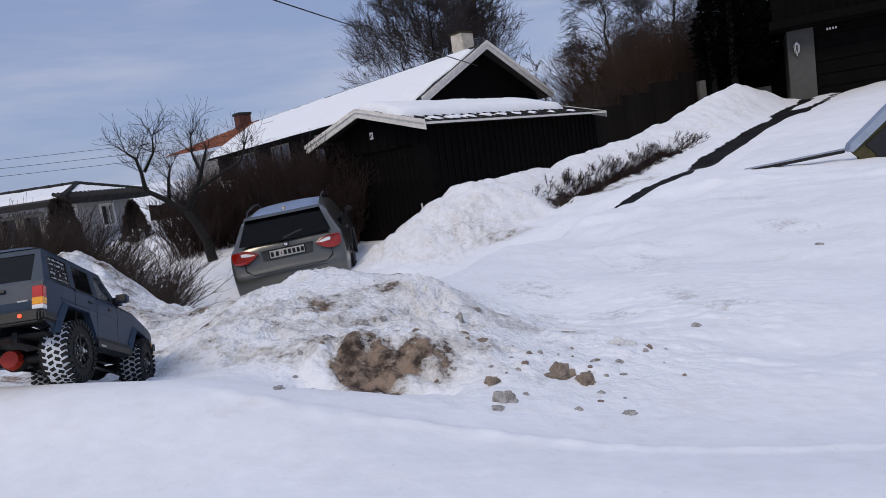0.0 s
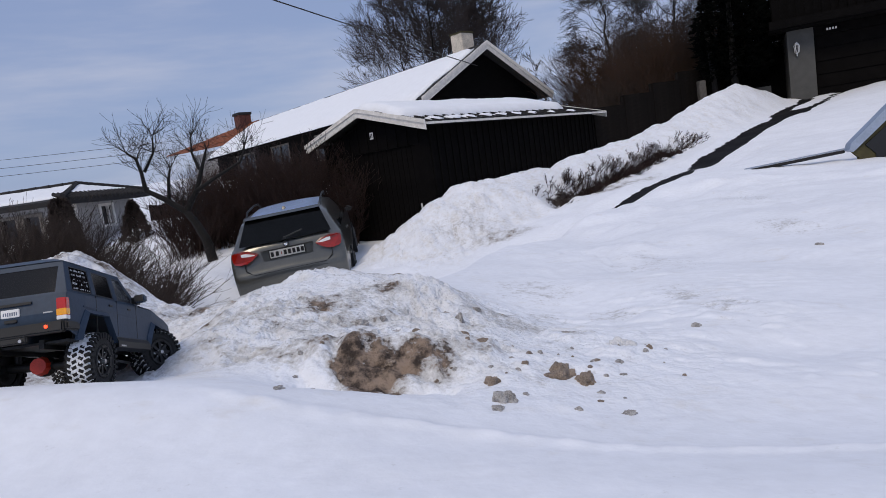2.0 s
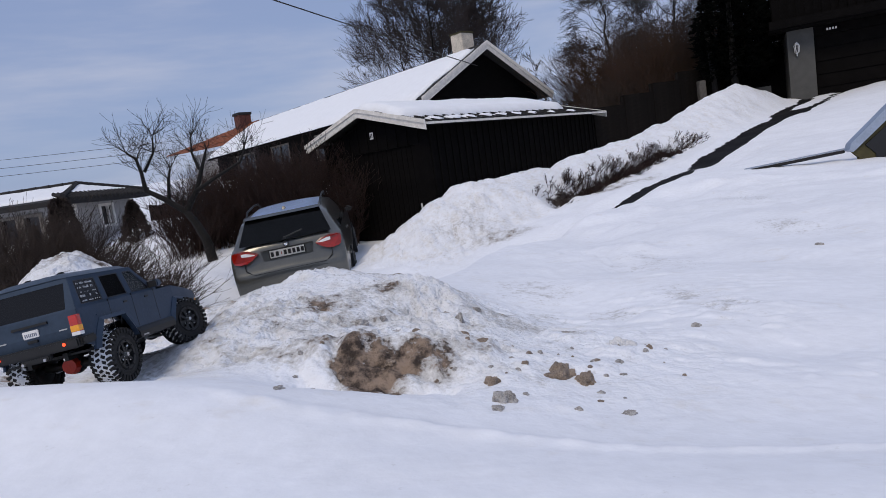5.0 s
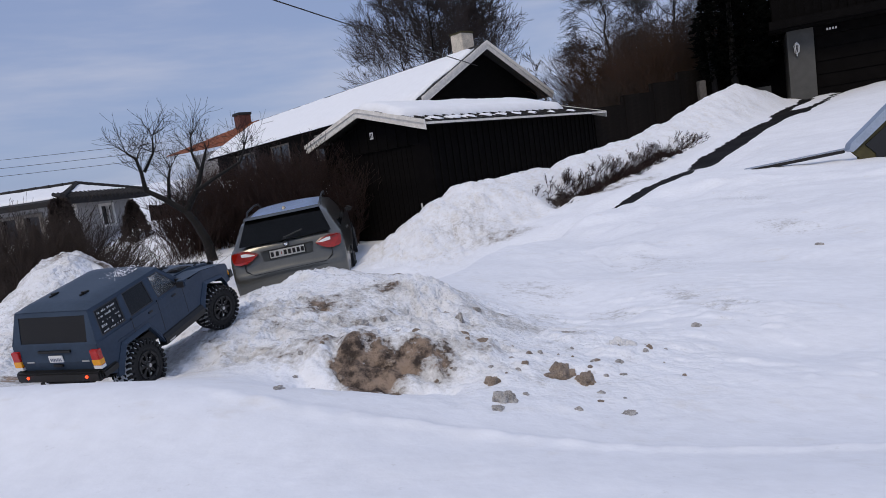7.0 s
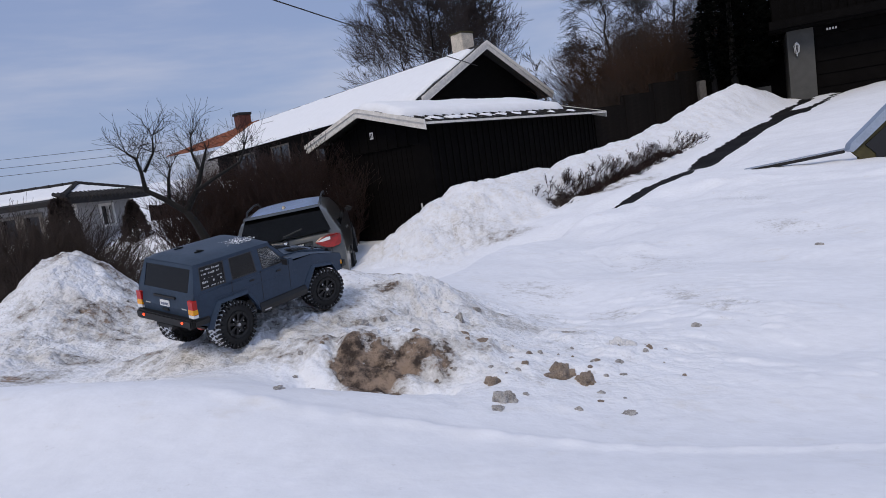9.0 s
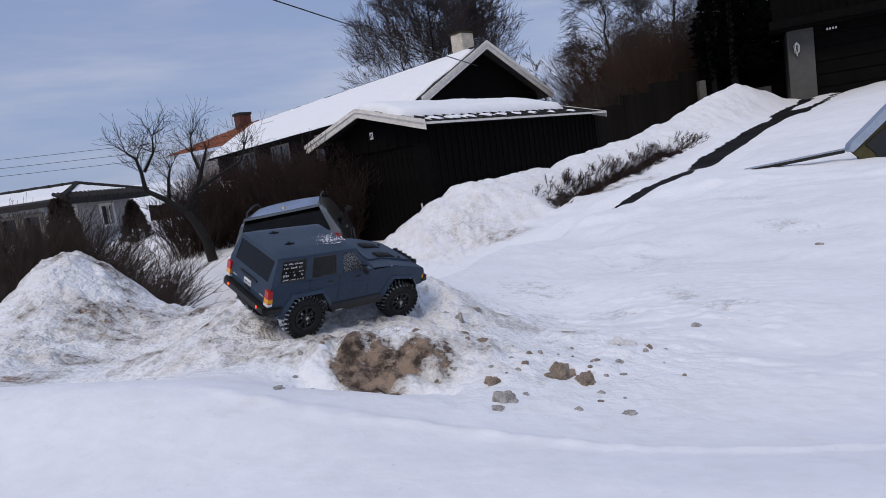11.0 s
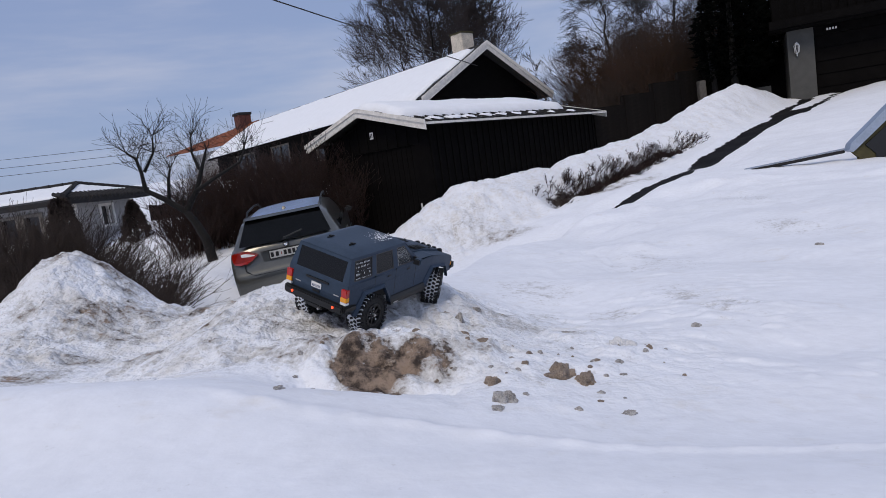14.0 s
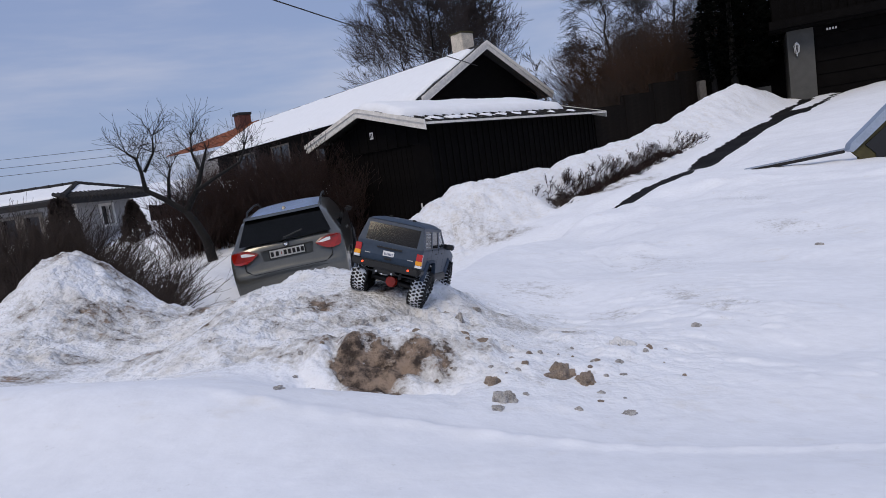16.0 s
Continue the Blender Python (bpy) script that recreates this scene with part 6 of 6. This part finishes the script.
# hedge of red-brown shoots behind the car, and scrub up the slope
bush("hedge", "dense red-brown leafless hedge below the long house", "hedge", (-4.5, 16.2, gz(-4.5, 16.2)), (1.35, .9), 950, 11, M_HEDGE, 1.62, fan=.15, r=.011, twigs=4, kind="stuff", min_r=.006)
bush("hedge", "dense red-brown leafless hedge below the long house", "hedge", (-5.7, 15.4, gz(-5.7, 15.4)), (.55, .6), 230, 12, M_HEDGE, 1.25, fan=.25, r=.010, twigs=4, kind="stuff", min_r=.006)
bush("hedge", "dense red-brown leafless hedge below the long house", "hedge", (-2.75, 15.6, gz(-2.75, 15.6)), (.9, .7), 460, 13, M_HEDGE, 1.85, fan=.15, r=.011, twigs=4, kind="stuff", min_r=.006)
for i, (x, y, sx, top) in enumerate([(-4.25, 8.2, .55, 1.25), (-4.9, 8.6, .5, 1.45), (-5.6, 9.0, .6, 1.72), (-6.4, 9.4, .6, 1.9), (-3.75, 7.7, .35, 1.05), (-7.3, 9.9, .7, 2.0), (-5.2, 7.4, .6, 1.3), (-5.3, 8.8, .5, 1.7), (-5.95, 9.2, .5, 1.85), (-5.1, 8.0, .5, 1.5), (-6.1, 9.9, .6, 1.85)]):
    bush("shrub", "bare brown garden shrub standing in snow", "shrub", (x, y, gz(x, y)), (sx, .4), 150, 30 + i, M_TWIG, (top - gz(x, y)) / 1.05, lean=(.35, 0, 0), fan=.9, r=.0075, twigs=4, min_r=.0035)
for i, (x, y, sx, h, n) in enumerate([(6.9, 29, 1.4, 1.5, 380), (8.8, 29.5, 1.8, 3.3, 620), (11.2, 29, 1.8, 3.8, 620), (13.4, 29, 1.6, 3.6, 400), (7.9, 26, 1.1, 1.7, 380), (9.8, 25.4, 1.5, 2.9, 520), (12.0, 25.4, 1.4, 3.2, 400)]):
    bush("scrub", "tangled ochre-brown scrub on the slope", "shrub", (x, y, gz(x, y)), (sx, .8), n, 50 + i, M_SCRUB if i % 2 else M_TWIG, h, fan=.35, r=.014, twigs=4, kind="stuff", min_r=.008)
for i in range(13):
    along = 2.1 + i * .47
    off = 1.64 - .075 * (along - 2)
    x, y = 1.75 + .675 * along - .738 * off, 8.75 + .738 * along + .675 * off
    bush("low_hedge", "clipped brown hedge twigs sticking out of the snowbank", "hedge", (x, y, gz(x, y)), (.30, .12), 130 if 1 < i < 10 else 40, 70 + i, M_HEDGE, .15 + .05 * (i % 3), lean=(.55, -.35, -.25), fan=.7, r=.0045, twigs=6, min_r=.0026)
conifer("thuja", "winter-browned columnar conifer by the bungalow", (-9.3, 16.5, gz(-9.3, 16.5)), 2.36 - gz(-9.3, 16.5), .52, 5, M_THUJA, dense=2200, blade=.08, taper=.35)
conifer("thuja", "winter-browned cone-shaped conifer by the bungalow", (-8.45, 18.5, gz(-8.45, 18.5)), 2.1 - gz(-8.45, 18.5), .50, 6, M_THUJA, dense=1300, blade=.07)
conifer("thuja", "winter-browned cone-shaped conifer by the bungalow", (-9.45, 15.5, gz(-9.45, 15.5)), 1.75 - gz(-9.45, 15.5), .32, 7, M_THUJA, dense=500, blade=.07)
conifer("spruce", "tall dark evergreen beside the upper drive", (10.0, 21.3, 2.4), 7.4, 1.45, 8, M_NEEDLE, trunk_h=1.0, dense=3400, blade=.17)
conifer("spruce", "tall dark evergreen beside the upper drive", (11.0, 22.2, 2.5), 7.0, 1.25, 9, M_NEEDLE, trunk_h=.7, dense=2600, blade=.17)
tubes_ob = tubes("dead_trunk", [(Vector((9.35, 21.2, 2.3)), Vector((9.2, 21.2, 4.9)), .10, .07)], M_BARK, sides=8)
tagged(tubes_ob, "bare grey trunk beside the evergreen", "tree trunk")
bare_tree("birch", "large bare tree behind the long house", (1.2, 44, 3.5), 14.0, .17, 21, depth=4, spread=.5, limbs=32, reach=.21, min_r=.011, first=.22, gravity=.06)
bare_tree("birch", "large bare tree behind the long house", (3.2, 45, 3.5), 13.0, .17, 22, depth=4, spread=.5, limbs=30, reach=.20, min_r=.011, first=.22, gravity=.06)
bare_tree("birch", "slender bare tree behind the long house", (-.9, 46, 3.5), 10.0, .12, 23, depth=4, spread=.5, limbs=18, min_r=.009, first=.3, gravity=.05)
bare_tree("birch", "drooping bare birch on the hillside", (14.3, 50, 5.0), 12.5, .15, 24, depth=4, spread=.5, gravity=-.09, limbs=32, min_r=.010, kids=(2, 4), first=.25, reach=.17)
bare_tree("birch", "drooping bare birch on the hillside", (18.6, 48, 5.0), 13.0, .15, 25, depth=4, spread=.5, gravity=-.09, limbs=32, min_r=.010, kids=(2, 4), first=.25, reach=.17)
bare_tree("sapling", "thin bare sapling by the gable", (6.9, 40, 4.0), 3.4, .05, 26, depth=3, spread=.5, limbs=7, min_r=.010)
bare_tree("sapling", "thin bare tree beyond the yard", (-6.4, 24, 1.0), 2.5, .04, 27, depth=3, spread=.5, limbs=7, min_r=.007)

# ---- lumps of dirty ice broken from the pile ----
M_CRUST = mat("crusted_snow", (0.70, 0.70, 0.71), 0.65, var=0.12, scale=30, bump=0.9, bscale=120)


def ice_lump(at, size, seed, material, label):
    bm = bmesh.new()
    bmesh.ops.create_icosphere(bm, subdivisions=4 if size[0] > .011 else 2, radius=1.0)
    for v in bm.verts:
        n = noise.noise(v.co * 1.3 + Vector((seed * 3.1, 0, 0))) * .42 + noise.noise(v.co * 3.4 + Vector((0, seed, 0))) * .2 + noise.noise(v.co * 8 + Vector((0, seed, 3))) * .1 - .05
        v.co *= (1 + n) * (1 + .05 * noise.noise(v.co * 17))
        v.co = Vector((v.co.x * size[0], v.co.y * size[1], v.co.z * size[2]))
    ob = obj("ice_lump", bm, material, smooth=False)
    x, y = at
    ob.matrix_basis = pose(x, y, gz(x, y) - size[2] * .30, 0, 0, seed * 47 % 360)
    return tagged(ob, label, "ice lump", "ice lumps on the snow")


BROWN, PALE = "brown gritty lump of ice on the snow", "small grey lump of dirty ice"
LUMPS = [(0.196, 1.269, 0.035, 0.026, 0.021, 1), (0.237, 1.232, 0.023, 0.017, 0.018, 1), (0.055, 1.195, 0.017, 0.013, 0.014, 1), (0.062, 1.073, 0.022, 0.016, 0.018, 0), (0.049, 1.023, 0.014, 0.011, 0.005, 0), (0.016, 1.711, 0.015, 0.011, 0.018, 0), (0.011, 1.474, 0.021, 0.016, 0.011, 1), (0.053, 1.413, 0.020, 0.015, 0.010, 1), (-0.009, 1.269, 0.011, 0.009, 0.013, 0), (0.395, 1.537, 0.036, 0.027, 0.020, 2), (0.176, 1.380, 0.007, 0.006, 0.007, 0), (0.420, 1.439, 0.009, 0.007, 0.009, 0), (0.337, 1.355, 0.013, 0.009, 0.005, 0), (0.250, 1.153, 0.009, 0.006, 0.004, 0), (0.186, 1.048, 0.008, 0.006, 0.006, 0), (0.264, 1.042, 0.015, 0.011, 0.005, 0)]
LUMPS += [(-0.304, 1.054, 0.014, 0.010, 0.005, 0), (-0.319, 1.315, 0.015, 0.011, 0.010, 0), (-0.323, 1.254, 0.011, 0.009, 0.008, 0), (-0.276, 1.174, 0.013, 0.010, 0.009, 0), (-0.274, 1.323, 0.012, 0.009, 0.011, 1), (0.111, 1.339, 0.009, 0.006, 0.007, 0), (0.113, 1.269, 0.008, 0.006, 0.007, 0), (-0.256, 1.396, 0.018, 0.013, 0.013, 1), (-0.239, 1.509, 0.019, 0.014, 0.012, 1), (-0.141, 1.518, 0.019, 0.014, 0.012, 1), (-0.083, 1.396, 0.017, 0.013, 0.010, 1), (-0.048, 1.254, 0.013, 0.010, 0.011, 1), (-0.155, 1.119, 0.016, 0.012, 0.008, 1), (-0.234, 1.246, 0.018, 0.014, 0.014, 1)]
LUMPS += [(-0.138, 1.292, 0.019, 0.014, 0.012, 1), (-0.178, 1.661, 0.012, 0.009, 0.009, 0), (-0.017, 1.774, 0.019, 0.014, 0.011, 0), (0.067, 1.861, 0.015, 0.011, 0.010, 0), (-0.231, 1.622, 0.017, 0.013, 0.012, 0), (0.657, 1.753, 0.017, 0.013, 0.008, 0), (1.844, 3.188, 0.022, 0.017, 0.016, 0), (0.287, 1.691, 0.012, 0.009, 0.006, 0), (0.282, 1.347, 0.009, 0.006, 0.005, 0), (0.109, 1.133, 0.008, 0.006, 0.004, 0), (-0.115, 1.093, 0.010, 0.007, 0.004, 1)]
crumb = random.Random(17)
for i in range(34):
    q = crumb.uniform(.004, .0085)
    LUMPS.append((crumb.gauss(.13, .12), crumb.gauss(1.37, .11), q, q * .8, q * .7, crumb.choice((0, 1))))
for i, (x, y, a, b, c, look_of) in enumerate(LUMPS):
    if x < 0 and 1.1 < y < 1.53:
        a, b, c = a * .6, b * .6, c * .6          # crumbs in the soil
    else:
        a, b, c = a * 1.12, b * 1.12, c * 1.3
    ice_lump((x, y), (a, b, c), i + 1, (M_ICE_PALE, M_ICE, M_CRUST)[look_of], (PALE, BROWN, "white lump of crusted snow")[look_of])


# the wagon's way over the piles: seconds, place, and roll, pitch, heading
TRUCK_ROWS = [
    (0, pose(-0.7497, 1.2262, 1.4256, 0.10, 21.02, 95.81)),
    (1, pose(-0.7589, 1.2360, 1.4204, 1.50, 21.61, 98.56)),
    (1.5, pose(-0.7546, 1.2584, 1.4156, 1.51, 20.64, 97.36)),
    (2, pose(-0.7575, 1.3229, 1.4075, 0.27, 17.05, 93.47)),
    (3, pose(-0.7508, 1.4104, 1.3887, -6.15, 9.14, 89.45)),
    (4, pose(-0.7393, 1.4294, 1.3975, -7.97, 4.39, 86.58)),
    (6.5, pose(-0.7102, 1.4128, 1.4265, 1.79, -3.66, 84.72)),
    (7, pose(-0.6736, 1.4474, 1.4276, 2.55, -11.95, 76.00)),
    (7.5, pose(-0.6144, 1.4932, 1.4272, 0.32, -14.54, 64.39)),
    (8, pose(-0.5310, 1.5592, 1.4192, 2.31, -9.07, 54.73)),
    (8.5, pose(-0.4919, 1.5942, 1.4329, 7.21, -4.85, 57.41)),
    (9, pose(-0.4706, 1.6060, 1.4410, 8.88, -4.11, 56.56)),
    (11.5, pose(-0.2689, 1.6802, 1.4112, 24.21, 4.78, 41.30)),
    (12, pose(-0.2595, 1.6757, 1.4025, 22.27, 5.48, 39.95)),
    (12.5, pose(-0.2365, 1.7232, 1.4098, 23.92, 4.71, 43.34)),
    (13.5, pose(-0.1950, 1.7377, 1.4072, 21.56, 0.49, 52.37)),
    (14, pose(-0.1908, 1.7637, 1.4035, 19.90, -1.44, 56.20)),
    (14.5, pose(-0.1768, 1.7609, 1.4041, 14.92, -5.62, 60.90)),
    (15, pose(-0.1811, 1.8057, 1.4088, 12.50, -8.62, 69.57)),
    (15.5, pose(-0.1253, 1.8688, 1.4168, 22.30, -7.57, 73.38)),
    (16, pose(-0.1249, 1.9853, 1.3906, 18.30, 7.26, 78.49)),
]
# the axles' travel: seconds, height of the rear right, rear left, front right and front left wheel, and the steering
TRAVEL = [
    (0, 0.006, 0.006, 0.012, 0.012, 4),
    (1, 0.008, 0.008, 0.012, 0.012, -30),
    (2, -0.006, 0.004, 0.018, 0.006, -32),
    (3, -0.003, 0.012, 0.034, 0.004, -26),
    (4, 0, 0.012, 0.03, 0.004, -22),
    (6.5, 0.007, 0.009, 0.01, 0.012, -22),
    (7, 0.013, 0.005, 0.004, 0.014, -16),
    (7.5, 0.017, 0.004, 0, 0.014, -12),
    (8, 0.02, 0.002, -0.002, 0.014, -8),
    (8.5, 0.014, 0.006, 0.01, 0.012, -14),
    (9, 0.018, 0.004, 0.012, 0.01, -15),
    (11.5, 0.021, -0.002, 0.006, 0.012, -8),
    (12, 0.022, -0.002, 0.004, 0.012, 24),
    (12.5, 0.017, 0, 0.008, 0.012, 26),
    (13.5, 0.018, 0, 0.01, 0.012, 25),
    (14.5, 0.012, 0.004, 0.01, 0.014, 27),
    (15, 0, 0.012, 0.016, 0.006, 28),
    (15.5, 0, 0.014, 0.018, 0.004, 14),
    (16, 0, 0.012, 0.014, 0.006, 4),
]
# how far the wheels have rolled, in degrees
ROLLED = [(0, 0), (1, 60), (2, 180), (3, 320), (4.2, 470), (6.3, 980), (7, 1180), (8, 1480), (9, 1680), (11.3, 2080), (12, 2160), (13, 2360), (14, 2580), (15, 2860), (16, 3200)]


def between(rows, t):
    """The values of a table at a time, on straight lines from row to row."""
    cols = list(zip(*rows))
    return [float(np.interp(t, cols[0], c)) for c in cols[1:]]


def motions():
    walk(TRUCK, TRUCK_ROWS)
    times = [i * 0.2 for i in range(81)]
    axle_rows = {"rear": [], "front": []}
    wheel_rows = {k: [] for k in WHEELS}
    for t in times:
        rr, rl, fr, fl, steer = between(TRAVEL, t)
        turn = between(ROLLED, t)[0]
        for nm, x, r, l in (("rear", AX_R, rr, rl), ("front", AX_F, fr, fl)):
            lean = math.degrees(math.atan2(l - r, 2 * TRACK))
            mid = pose(x, 0, (r + l) / 2, lean, 0, 0)
            axle_rows[nm].append((t, mid))
            for s in (-1, 1):
                wheel_rows[(nm, s)].append((t, mid @ pose(0, s * TRACK, 0, 0, 0, steer if nm == "front" else 0) @ pose(0, 0, 0, 0, turn, 0)))
    for nm, rows in axle_rows.items():
        walk(AXLES[nm], rows)
    for k, rows in wheel_rows.items():
        walk(WHEELS[k], rows)


motions()
